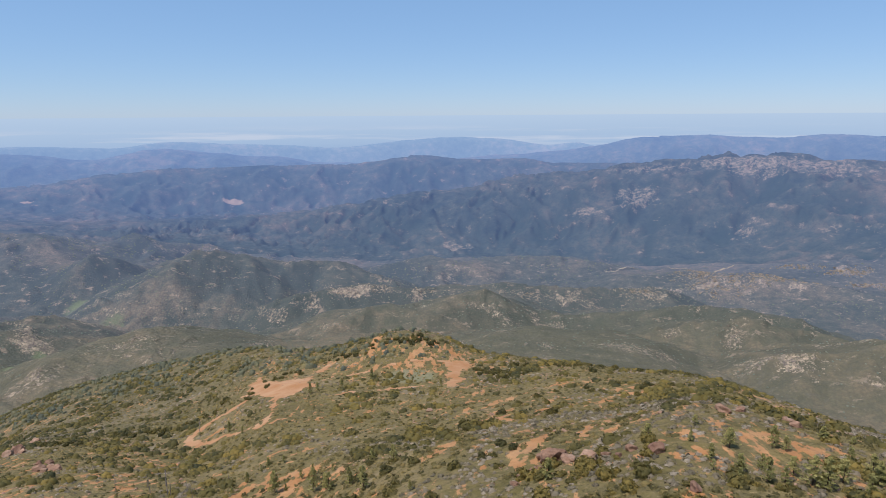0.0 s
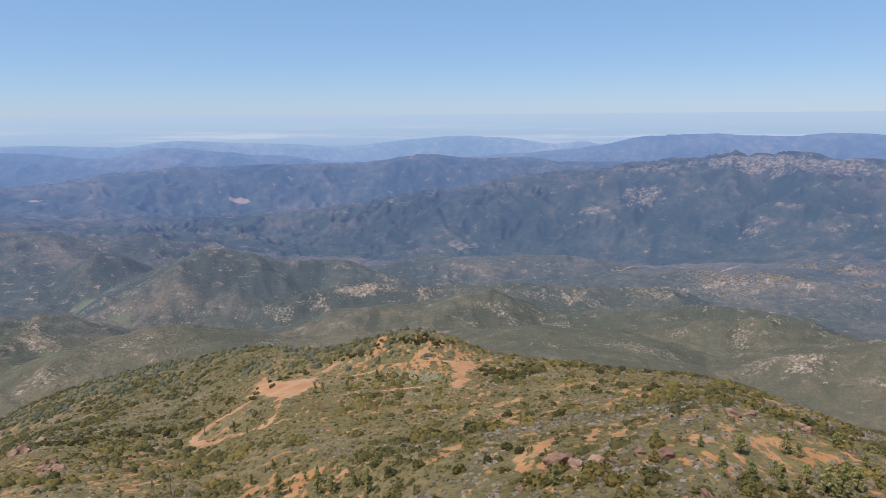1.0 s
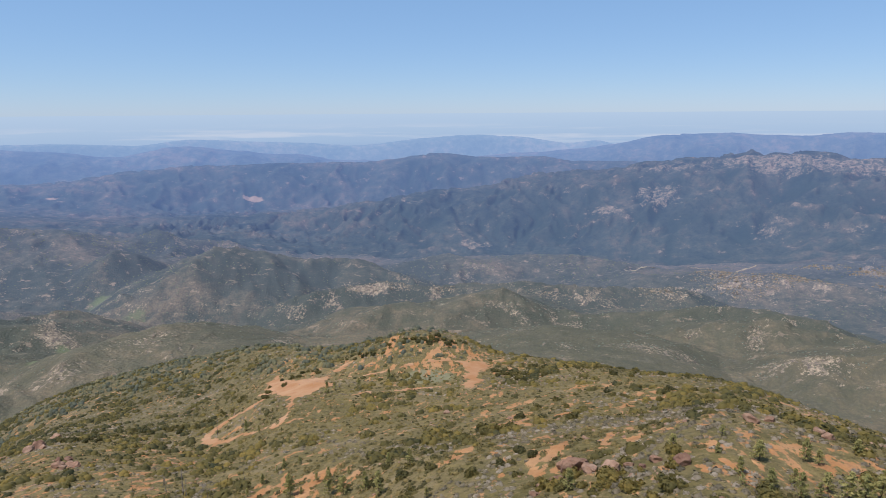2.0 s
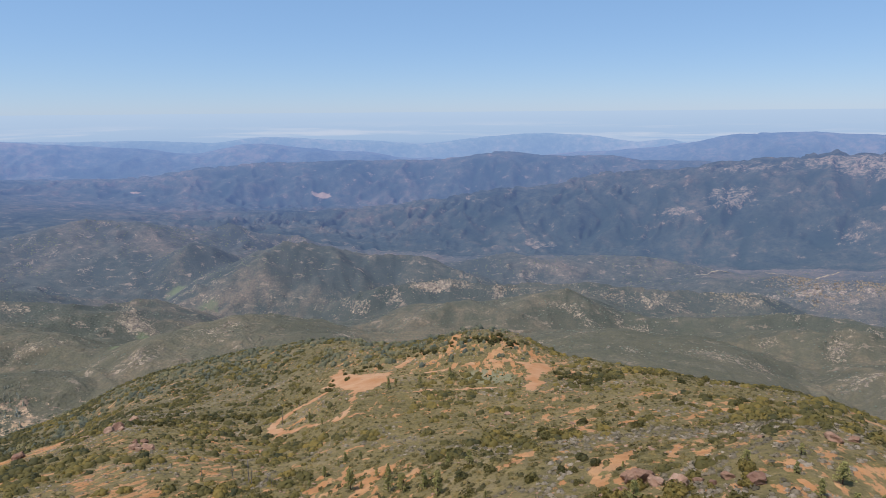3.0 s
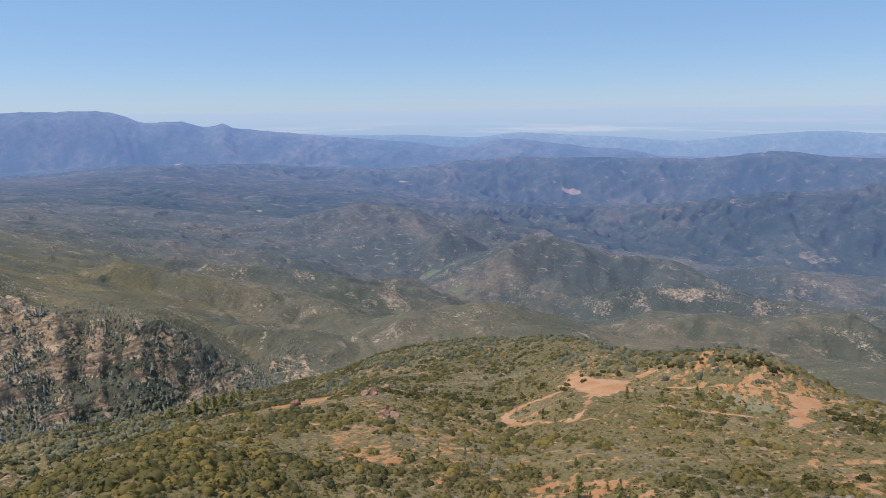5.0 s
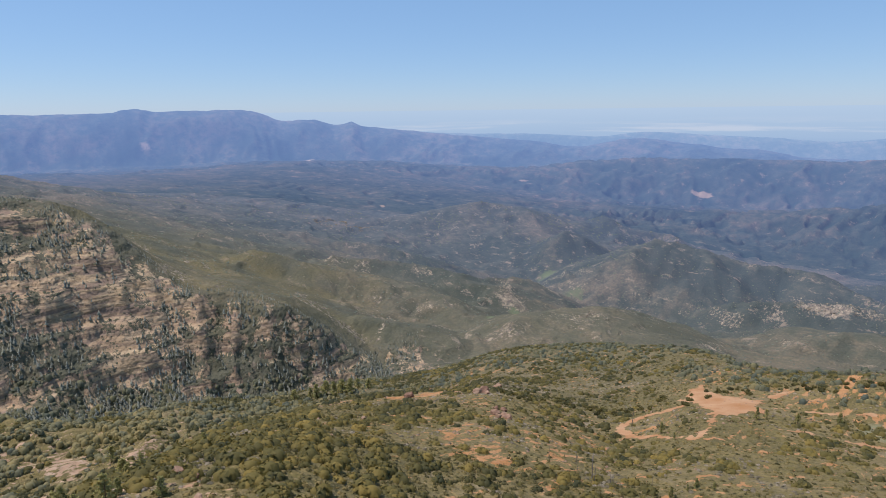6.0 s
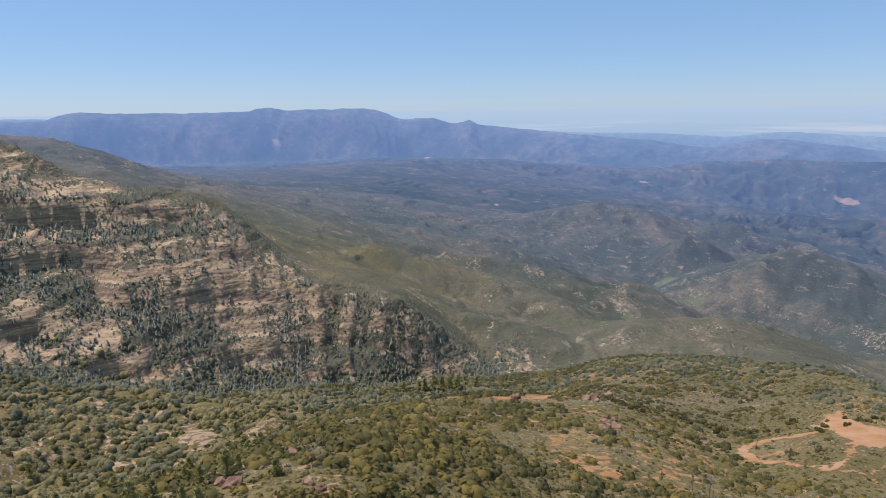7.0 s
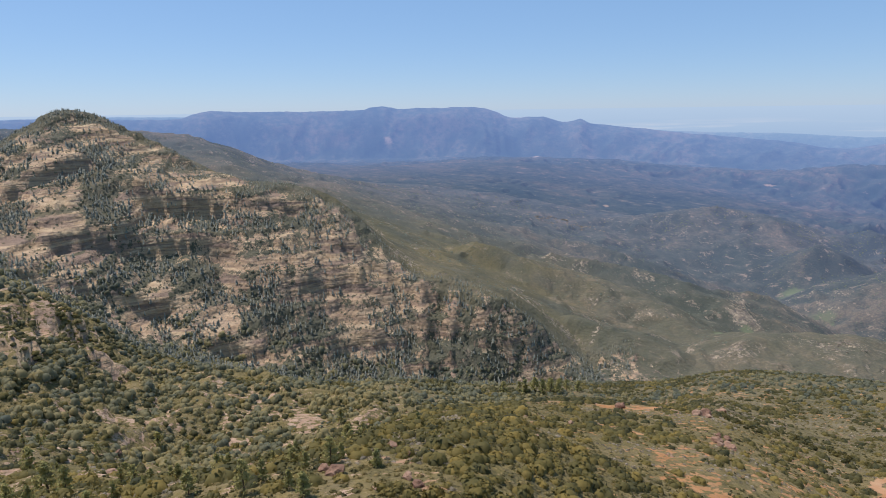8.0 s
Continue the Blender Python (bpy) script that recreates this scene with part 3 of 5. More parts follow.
    for lo, hi, wave, depth, seed in ((430, 1150, 62, 10, 71), (980, 2200, 105, 15, 73), (1950, 5000, 185, 42, 75)):
        weight = ramp(r, lo, lo * 1.14) * (1 - ramp(r, hi / 1.14, hi))
        m = weight > 0
        g = where(m, lambda q: 0.5 - 0.5 * gullies(wx[q] * 0.5 + x[q] * 0.5, wy[q] * 0.5 + y[q] * 0.5, gx[q], gy[q], wave, 4, seed))
        z -= weight * g * depth * steep * (1 if hi < 2500 else (0.25 + 0.75 * plain) * (1 - 0.62 * ramp(r, 3000, 3900)))
        cut += weight * g * steep
    # knolls and small spurs on the slope that falls to the canyon
    slope = ramp(deg, 56, 66) * ramp(r, 120, 190) * (1 - ramp(idx, 4.6, 5.1))
    z += slope * (11 * (ridged(x / 85, y / 85, 3, 51) - 0.5) + 4 * (ridged(x / 30, y / 30, 3, 53) - 0.5))
    # the bedded canyon wall: benches and steps, cut by gullies
    wall = ramp(deg, 35, 44) * (1 - ramp(deg, 104, 111)) * ramp(idx, 4.95, 5.15) * (1 - ramp(idx, 5.94, 6.08))
    spur = ramp(deg, 82, 88) * (1 - ramp(deg, 104, 111)) * ramp(idx, 3.0, 3.3) * (1 - ramp(idx, 4.05, 4.2))
    cliff = np.maximum(wall, spur)
    up = np.clip(idx - 5, 0, 1)
    gully = ridged(deg / 3.0 + 0.4 * fbm(x / 90, y / 90, 2, 8), r / 600, 3, 21) - 0.5
    z += wall * (1 - np.abs(2 * up - 1) ** 3) * gully * (6 + 7 * ramp(deg, 76, 68)) * (0.35 + 0.65 * ramp(deg, 52, 64))
    for b, half, share, drop in LEDGES:
        f = idx - 5 - share - 0.03 * fbm(x / 110, y / 110, 3, 18) + 0.015 * (deg - b)
        sharp = 0.012 if share > 0 else 0.035
        z += cliff * drop * (ramp(f, -sharp, sharp) - 0.5) * np.exp(-(f / 0.13) ** 2) * (1 - ramp(np.abs(deg - b), half * 0.8, half * 1.3))
    bed = z + 0.10 * x - 0.14 * y + 0.0003 * y * y + 7 * fbm(x / 140, y / 140, 3, 31)
    for thick, share in ((24, 0.20), (8.5, 0.55)):
        part = bed / thick - np.floor(bed / thick)
        z += cliff * (ramp(part, 0.36, 0.60) - part) * thick * share * np.clip(0.7 + 1.1 * fbm(x / 90, y / 90, 3, 33 + int(thick)), 0.05, 1)
    return x, y, z, idx, wall, deg, r, gully, bed, cut, spur


GX, GY, GZ, GI, WALL, GDEG, GR, GULLY, BED, CUT, SPUR = land()


def ground_z(x, y):
    """Height of the land at x, y (numbers or arrays)."""
    a = np.degrees(np.arctan2(-np.asarray(x, float), np.asarray(y, float)))
    a = np.where(a < AZ[0], a + 360, a)
    j = np.interp(a, AZ, np.arange(len(AZ)))
    i = np.interp(np.log(np.hypot(x, y)), np.log(RR), np.arange(len(RR)))
    i0, j0 = np.clip(i.astype(int), 0, len(RR) - 2), np.clip(j.astype(int), 0, len(AZ) - 2)
    u, v = i - i0, j - j0
    return (GZ[i0, j0] * (1 - u) * (1 - v) + GZ[i0 + 1, j0] * u * (1 - v) + GZ[i0, j0 + 1] * (1 - u) * v + GZ[i0 + 1, j0 + 1] * u * v)


def at_bearing(deg, r):
    return -math.sin(radians(deg)) * r, math.cos(radians(deg)) * r

# ---- the ground, one sheet, and the hills and ranges behind it ----
def sheet(name, rows, material, layers):
    """A part of the land from row a to row b, closed round the compass."""
    a, b = rows
    nr, nc = b - a, len(AZ)
    co = np.stack([GX[a:b], GY[a:b], GZ[a:b]], -1).reshape(-1, 3)
    i, j = np.meshgrid(np.arange(nr - 1), np.arange(nc), indexing="ij")
    k = (j + 1) % nc
    quads = np.stack([i * nc + j, (i + 1) * nc + j, (i + 1) * nc + k, i * nc + k], -1).reshape(-1, 4)[:, ::-1]
    me = bpy.data.meshes.new(name)
    me.vertices.add(len(co))
    me.vertices.foreach_set("co", co.ravel().astype(np.float32))
    me.loops.add(quads.size)
    me.loops.foreach_set("vertex_index", quads.ravel().astype(np.int32))
    me.polygons.add(len(quads))
    me.polygons.foreach_set("loop_start", np.arange(0, quads.size, 4, dtype=np.int32))
    me.polygons.foreach_set("use_smooth", np.ones(len(quads), dtype=bool))
    me.update(calc_edges=True)
    for key, field in layers.items():
        me.attributes.new(key, "FLOAT", "POINT").data.foreach_set("value", field[a:b].ravel().astype(np.float32))
    me.materials.append(material)
    return new(name, me)


def spots(table):
    """Soft patches: bearing, distance, half width in degrees, half depth in metres, strength."""
    out = np.zeros_like(GZ)
    for b, d, wb, wd, s in table:
        out = np.maximum(out, s * np.exp(-((GDEG - b) / wb) ** 2 - ((GR - d) / wd) ** 2))
    return out


_slope = np.hypot(np.gradient(GZ, axis=0) / np.gradient(GR, axis=0), np.gradient(GZ, axis=1) / (np.gradient(np.radians(GDEG), axis=1) * GR))
_blot, _fine = fbm(GX / 60, GY / 60, 4, 41), fbm(GX / 16, GY / 16, 3, 43)
DRY = 1 - ramp(GI + 0.25 * _blot - 0.5 * ramp(GDEG, 42, 58), 3.8, 4.6)
DRY = np.maximum(DRY, 0.30 * (1 - ramp(GR, 600, 1300)))
DRY = np.maximum(DRY, (0.50 + 0.25 * _blot) * ramp(GDEG, 38, 54) * (1 - ramp(GR, 750, 1450)) * (1 - 0.3 * WALL))
DRY = DRY * (1 - 0.3 * ramp(GR, 190, 300) * ramp(GDEG, 12, 25) * (1 - ramp(GDEG, 58, 68)) * (GI < 5))
# Outcrops: bearing, distance, half width in degrees, half depth in metres, strength.
ROCKS_VALLEY = [(13, 1112, 1.3, 12, 0.5), (9, 1128, 2.0, 16, 0.62), (6, 1140, 2.2, 18, 0.65), (2, 1130, 2.4, 14, 0.55), (-1.4, 1180, 2.6, 20, 0.45), (-7.7, 1120, 3.0, 16, 0.6),
                (-18, 1160, 3.0, 24, 0.62), (-24, 1480, 4.0, 130, 0.62), (-28, 1540, 3.5, 110, 0.55), (-31, 1500, 1.6, 40, 0.6), (-33.5, 1766, 1.8, 40, 0.75), (-35, 1660, 1.6, 30, 0.7),
                (-30, 1813, 2.4, 40, 0.5), (-22, 1020, 2.5, 30, 0.45), (42, 1180, 5, 60, 0.3), (50, 1600, 8, 120, 0.28)]
ROCKS_CANYON = [(-25.7, 805, 0.9, 30, 0.7), (-5.6, 690, 0.9, 22, 0.62), (-10, 605, 1.6, 22, 0.5), (-17, 630, 3.4, 24, 0.55), (-20.5, 640, 1.2, 26, 0.6), (-20.8, 812, 1.0, 12, 0.6),
                (-31, 636, 2.0, 14, 0.5), (-30.3, 1035, 0.8, 12, 0.6), (11, 897, 0.5, 26, 0.6), (34.7, 625, 1.8, 22, 0.66), (28.5, 675, 3.0, 18, 0.6), (26.5, 690, 1.6, 16, 0.6),
                (42.7, 782, 1.6, 22, 0.5), (34.6, 1000, 1.0, 40, 0.66), (37.3, 685, 1.6, 20, 0.5), (16, 710, 1.6, 14, 0.5), (52, 965, 2.0, 40, 0.34)]
ROCKS_FAR = [(-17, 2330, 2.6, 90, 0.75), (-13, 2240, 3, 60, 0.62), (-1.5, 2040, 2.0, 45, 0.75), (-28, 2570, 9, 120, 0.85), (-18, 2550, 6, 80, 0.66), (-26, 2150, 3, 100, 0.45),
             (-33, 2120, 3, 80, 0.5), (5, 2380, 3, 60, 0.42), (-9, 2420, 4, 50, 0.45), (-11, 2030, 0.9, 30, 0.65), (-36, 1990, 1.2, 50, 0.7)]
OUTCROP = spots(ROCKS_VALLEY + ROCKS_CANYON)
# bare beds of the canyon wall between ledges that hold brush
STRATA = np.sin(BED * 2 * math.pi / 13 + 2 * _blot) + 1.0 * np.sin(BED * 2 * math.pi / 6.6 + 1.5 * _fine)
# slabs and chutes of the wall, and the wooded ravines between: bearing, place from foot (5) to crest (6), half width, half height, strength
SLABS = [(94.9, 5.23, 1.2, 0.08, 0.6), (91.8, 5.33, 1.0, 0.06, 0.6), (89.4, 5.35, 1.2, 0.04, 0.5), (92.7, 5.13, 1.8, 0.06, 0.6), (87.0, 5.13, 1.5, 0.05, 0.7), (80.6, 5.24, 1.8, 0.06, 0.7),
         (71.0, 5.60, 0.5, 0.16, 0.8), (75.8, 5.50, 1.5, 0.12, 0.3), (79.0, 5.47, 1.2, 0.06, 0.4), (67.2, 5.66, 2.2, 0.12, 0.35), (63.5, 5.70, 1.8, 0.08, 0.25), (68.6, 5.34, 2.0, 0.12, 0.2),
         (84.0, 5.74, 3.4, 0.05, 0.45), (84.5, 5.54, 2.6, 0.04, 0.45), (91.0, 5.66, 2.5, 0.06, 0.45), (94.0, 5.56, 2.0, 0.05, 0.45), (85.5, 5.86, 2.5, 0.04, 0.35), (57.0, 5.35, 1.2, 0.10, 0.35),
         (90.8, 3.80, 1.2, 0.12, 0.8), (93.0, 3.98, 2.0, 0.08, 0.6), (92.2, 3.86, 1.6, 0.07, 0.5), (95.2, 3.45, 2.0, 0.12, 0.6), (89.3, 3.66, 1.4, 0.10, 0.7), (87.0, 4.10, 1.6, 0.10, 0.5)]
RAVINES = [(88.8, 5.52, 1.1, 0.14, 0.8), (78.0, 5.40, 0.8, 0.10, 0.4), (74.0, 5.28, 3.0, 0.12, 0.35), (90.0, 5.97, 5.0, 0.08, 1.0), (60.0, 5.40, 5.0, 0.14, 0.25), (82.0, 5.36, 3.0, 0.05, 0.5), (72.5, 5.80, 1.5, 0.1, 0.3)]


def bands(table):
    out = np.zeros_like(GZ)
    for b, at, wb, wi, strength in table:
        out = np.maximum(out, strength * np.exp(-((GDEG - b) / wb) ** 4 - ((GI - at) / wi) ** 2))
    return out


_top = 1 - ramp(GI, 5.86, 5.97) * ramp(GDEG, 79, 75)
_bare = 0.34 + (0.24 - 0.08 * ramp(GDEG, 78, 72)) * STRATA + 0.16 * ramp(_slope, 0.6, 1.2) + 0.5 * ramp(_slope, 1.1, 2.0) + 0.36 * _blot + (0.25 + 0.85 * ramp(GDEG, 78, 72)) * GULLY - 0.30 * ramp(GDEG, 64, 54)
ROCK = np.clip(np.clip(WALL * _top * (_bare + bands(SLABS) - bands(RAVINES)), 0, 1) + SPUR * (0.9 * bands(SLABS) + 0.30 * ramp(_slope, 0.7, 1.3) + 0.12 * STRATA)
               + 0.74 * OUTCROP + spots(ROCKS_FAR) + (GI > 4.6) * (GI < 9.2) * (1 - WALL) * np.clip(0.46 * (1 - spots([(19, 1260, 7, 120, 1.0), (29.5, 1480, 4, 100, 0.8)])) * ramp(_slope, 0.22, 0.52) * ramp(_blot + 0.5 * fbm(GX / 190, GY / 190, 2, 45) - 0.5 * CUT, -0.05, 0.3), 0, 1), 0, 1)
SOIL_SPOTS = [(17, 116, 8, 22, 0.10), (30, 150, 7, 35, 0.08), (27, 190, 4, 18, 0.20), (-20, 78, 6, 9, 0.12), (-17, 150, 3, 12, 0.34), (5, 238, 9, 16, 0.44), (-22, 205, 3, 9, 0.44),
              (80, 330, 7, 60, 0.22), (88, 330, 6, 80, 0.25), (72, 300, 5, 40, 0.24), (84, 120, 8, 20, 0.20), (43, 230, 6, 30, 0.42), (95, 420, 5, 80, 0.45)]
FAR_SCARS = [(18.4, 3150, 1.2, 26, 0.9), (52.5, 3850, 1.8, 40, 0.8), (46.2, 2040, 0.35, 26, 0.9), (65.5, 3980, 0.9, 50, 0.6), (33.4, 3220, 0.7, 9, 0.9), (31.5, 3190, 0.5, 7, 0.9)]
SOIL = np.clip((1 - ramp(GI, 3.4, 4.6)) * (0.22 + 0.20 * _blot + 0.20 * _fine) + spots(SOIL_SPOTS) * (0.52 + 0.6 * _fine) + spots(FAR_SCARS), 0, 1)
# small bare patches, slanting down the slope between the shrubs
STREAKS = spots([(17, 118, 11, 32, 0.85), (30, 150, 9, 35, 0.5), (-12, 95, 14, 22, 0.40), (-5, 150, 20, 40, 0.55), (5, 235, 9, 16, 0.9), (45, 130, 12, 40, 0.3), (70, 130, 12, 45, 0.6), (88, 200, 10, 120, 0.55), (80, 300, 8, 60, 0.5)])
SOIL = np.clip(SOIL + 0.75 * STREAKS * ramp(fbm((GX * 0.87 - GY * 0.5) / 3.4, (GX * 0.5 + GY * 0.87) / 15, 3, 57) + 0.25 * STREAKS, 0.30, 0.50), 0, 1)
MEADOW_SPOTS = [(3.0, 209, 3.4, 10, 0.85), (-11, 1700, 9, 45, 0.55), (-24, 1640, 5, 50, 0.5), (33, 1250, 2.0, 90, 0.30), (39, 640, 3, 50, 0.35), (31, 1350, 1.6, 60, 0.6), (36, 760, 2, 60, 0.5), (29, 1180, 2.2, 50, 0.55), (25, 1120, 2.0, 40, 0.5), (34, 900, 1.2, 120, 0.55), (40, 600, 4, 30, 0.3), (-16, 1700, 3, 40, 0.5)]
MEADOW = spots(MEADOW_SPOTS)
# brush grows thick and dark in the gullies
FOREST = [(19.5, 1250, 3.4, 36, 0.95), (15.5, 1270, 2.0, 28, 0.8), (27.6, 1430, 1.6, 45, 0.8), (-3, 905, 5.0, 24, 0.6), (-20, 930, 4.0, 30, 0.5), (24, 1700, 2.5, 60, 0.6), (45, 545, 4.0, 30, 0.6)]
LUSH = np.clip(spots(FOREST) + CUT * 1.25 - 0.12 + 0.25 * fbm(GX / 170, GY / 170, 3, 47), 0, 1) * (1 - WALL)
LAYERS = {"warm": np.clip(WALL + SPUR + ramp(GI, 4.6, 4.2), 0, 1), "lush": LUSH, "dry": DRY, "rock": ROCK, "soil": SOIL, "meadow": MEADOW, "tan": ramp(GDEG, 52, 66)}
_row = [int(np.searchsorted(RR, d)) for d in (3000, 3800, 4500)]
_mid = int(np.searchsorted(RR, 1000))
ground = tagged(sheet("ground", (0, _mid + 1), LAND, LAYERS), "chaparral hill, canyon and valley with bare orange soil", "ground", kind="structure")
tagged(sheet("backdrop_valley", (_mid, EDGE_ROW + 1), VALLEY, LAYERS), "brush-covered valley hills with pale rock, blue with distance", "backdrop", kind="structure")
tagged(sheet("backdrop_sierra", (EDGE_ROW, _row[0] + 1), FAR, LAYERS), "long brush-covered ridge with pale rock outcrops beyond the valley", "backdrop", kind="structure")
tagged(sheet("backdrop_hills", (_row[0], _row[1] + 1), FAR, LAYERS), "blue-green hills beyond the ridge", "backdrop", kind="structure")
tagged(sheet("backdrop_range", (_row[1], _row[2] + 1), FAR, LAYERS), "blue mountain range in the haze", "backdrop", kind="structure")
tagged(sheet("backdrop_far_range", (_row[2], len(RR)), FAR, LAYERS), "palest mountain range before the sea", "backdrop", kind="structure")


def sea_haze():
    """The sea and its low cloud, a ring at the edge of sight; its haze and brightness are painted as emission."""
    n = Nodes("sea_haze")
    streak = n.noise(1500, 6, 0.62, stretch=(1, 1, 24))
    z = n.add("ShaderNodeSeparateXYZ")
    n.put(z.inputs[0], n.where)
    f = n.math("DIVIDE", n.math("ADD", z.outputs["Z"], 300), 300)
    # haze gradient put into the emission, palest at the top to meet the sky
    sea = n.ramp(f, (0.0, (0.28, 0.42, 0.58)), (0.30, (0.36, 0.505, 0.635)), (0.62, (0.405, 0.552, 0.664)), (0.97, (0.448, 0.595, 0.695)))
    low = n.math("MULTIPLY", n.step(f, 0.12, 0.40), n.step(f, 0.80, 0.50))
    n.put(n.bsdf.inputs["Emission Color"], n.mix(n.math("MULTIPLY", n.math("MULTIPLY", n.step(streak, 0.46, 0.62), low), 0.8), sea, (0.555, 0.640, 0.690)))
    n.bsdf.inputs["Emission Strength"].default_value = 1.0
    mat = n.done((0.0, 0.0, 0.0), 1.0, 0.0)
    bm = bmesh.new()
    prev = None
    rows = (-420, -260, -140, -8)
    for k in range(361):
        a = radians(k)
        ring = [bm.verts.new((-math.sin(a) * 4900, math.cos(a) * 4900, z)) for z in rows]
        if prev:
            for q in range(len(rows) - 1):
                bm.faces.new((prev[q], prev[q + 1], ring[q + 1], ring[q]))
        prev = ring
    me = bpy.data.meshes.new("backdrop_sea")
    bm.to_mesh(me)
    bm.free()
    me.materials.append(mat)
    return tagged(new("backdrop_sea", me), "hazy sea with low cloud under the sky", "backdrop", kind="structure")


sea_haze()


# ---- dirt tracks and clearings on the hilltop ----
def near_line(x, y, line):
    best = np.full(x.shape, 1e9)
    for (ax, ay), (bx, by) in zip(line[:-1], line[1:]):
        l2 = (bx - ax) ** 2 + (by - ay) ** 2
        t = np.clip(((x - ax) * (bx - ax) + (y - ay) * (by - ay)) / l2, 0, 1)
        best = np.minimum(best, np.hypot(x - ax - t * (bx - ax), y - ay - t * (by - ay)))
    return best


def inside(x, y, poly):
    odd = np.zeros(x.shape, bool)
    for (ax, ay), (bx, by) in zip(poly, poly[1:] + poly[:1]):
        cut = (ay > y) != (by > y)
        odd ^= cut & (x < ax + (y - ay) * (bx - ax) / ((by - ay) or 1e-9))
    return odd


def drape(name, line, width, material, label, poly=False, cell=0.5, lift=0.12, ragged=1.0, category="dirt track"):
    """Bare ground laid over the land along a line, or filling an outline, with a ragged edge and a shallow lip."""
    xs, ys = [p[0] for p in line], [p[1] for p in line]
    gx = np.arange(min(xs) - width - 3, max(xs) + width + 3, cell)
    gy = np.arange(min(ys) - width - 3, max(ys) + width + 3, cell)
    x, y = np.meshgrid(gx, gy)
    d = near_line(x, y, line + line[:1] if poly else line)
    if poly:
        d = np.where(inside(x, y, line), -d, d)
    d = d + ragged * (2.6 * fbm(x / 7, y / 7, 3, 61) + 1.1 * fbm(x / 1.6, y / 1.6, 2, 63))
    keep = d < (0 if poly else width / 2)
    full = keep[:-1, :-1] & keep[1:, :-1] & keep[:-1, 1:] & keep[1:, 1:]
    used = np.zeros_like(keep)
    for a in (slice(None, -1), slice(1, None)):
        for b in (slice(None, -1), slice(1, None)):
            used[a, b] |= full
    number = np.cumsum(used.ravel()).reshape(used.shape) - 1
    i, j = np.nonzero(full)
    faces = np.stack([number[i, j], number[i, j + 1], number[i + 1, j + 1], number[i + 1, j]], -1)
    ux, uy = x[used], y[used]
    rim = np.clip(((0 if poly else width / 2) - d[used]) / 1.0, 0, 1)
    co = np.stack([ux, uy, ground_z(ux, uy) + lift * (0.35 + 0.65 * rim)], -1)
    me = bpy.data.meshes.new(name)
    me.from_pydata(co.tolist(), [], faces.tolist())
    me.polygons.foreach_set("use_smooth", np.ones(len(faces), dtype=bool))
    me.materials.append(material)
    return tagged(new(name, me), label, category, kind="structure")


CLEARING = [(-72, 211), (-74, 224), (-73, 234), (-64, 219), (-56, 220), (-49, 214), (-44, 202), (-50, 195), (-55, 192), (-65, 204)]
TURNOUT = [(0, 222), (9, 228), (10, 221), (6, 211), (6, 198), (4, 189), (1, 190), (2, 206)]
LOOP = [(-61, 208), (-70, 204), (-75, 199), (-80, 197), (-82, 190), (-80, 182), (-74, 175), (-67, 174), (-58, 168), (-51, 165), (-45, 166)]
TRACKS = [(LOOP, 2.9), ([(-74, 175), (-76, 170), (-79, 166)], 2.0), ([(-51, 166), (-52, 176), (-54, 187), (-55, 197)], 2.2), ([(-44, 186), (-33, 188), (-27, 191), (-16, 195), (-5, 197), (3, 197)], 1.9),
          ([(-50, 212), (-47, 224), (-44, 233)], 2.6), ([(-46, 207), (-38, 212), (-30, 213), (-22, 217), (-14, 221), (-1, 223)], 1.5)]
ROAD = [at_bearing(b, d) for b, d in ((-14.8, 1570), (-16.2, 1610), (-17.6, 1740), (-18.8, 1800), (-20.5, 1730), (-22.1, 1690), (-23.4, 1750), (-24.5, 1830), (-25.2, 1868))]
SHAPES = [(CLEARING, True, 0), (TURNOUT, True, 0)] + [(line, False, w) for line, w in TRACKS]


def bare(x, y):
    """Distance to the nearest track or clearing, negative on it."""
    best = np.full(np.shape(x), 1e9)
    for line, poly, w in SHAPES:
        d = near_line(x, y, line + line[:1] if poly else line) - w / 2
        best = np.minimum(best, np.where(inside(x, y, line), -1, d) if poly else d)
    return best


drape("clearing", CLEARING, 2, DIRT, "bare clearing of packed orange dirt on the hilltop", True, category="clearing")
drape("clearing", TURNOUT, 2, DIRT, "small turnout of bare orange dirt on the hilltop", True, category="clearing")
for line, w in TRACKS:
    drape("track", line, w, DIRT, "narrow orange dirt track worn through the brush", ragged=0.8)
drape("road", ROAD, 8.5, GRAVEL, "pale unpaved road along the valley floor", cell=2.2, lift=1.6, ragged=0.5, category="road")


# ---- plants ----
rnd = np.random.RandomState(23)


def ico(level):
    bm = bmesh.new()
    bmesh.ops.create_icosphere(bm, subdivisions=level, radius=1.0)
    v = np.array([q.co[:] for q in bm.verts])
    f = np.array([[w.index for w in p.verts] for p in bm.faces])
    bm.free()
    return v, f


ICO1 = ico(1)


def joined(pieces):
    vs, fs, n = [], [], 0
    for v, f in pieces:
        vs.append(v)
        fs.append(f + n)
        n += len(v)
    return np.concatenate(vs), np.concatenate(fs)


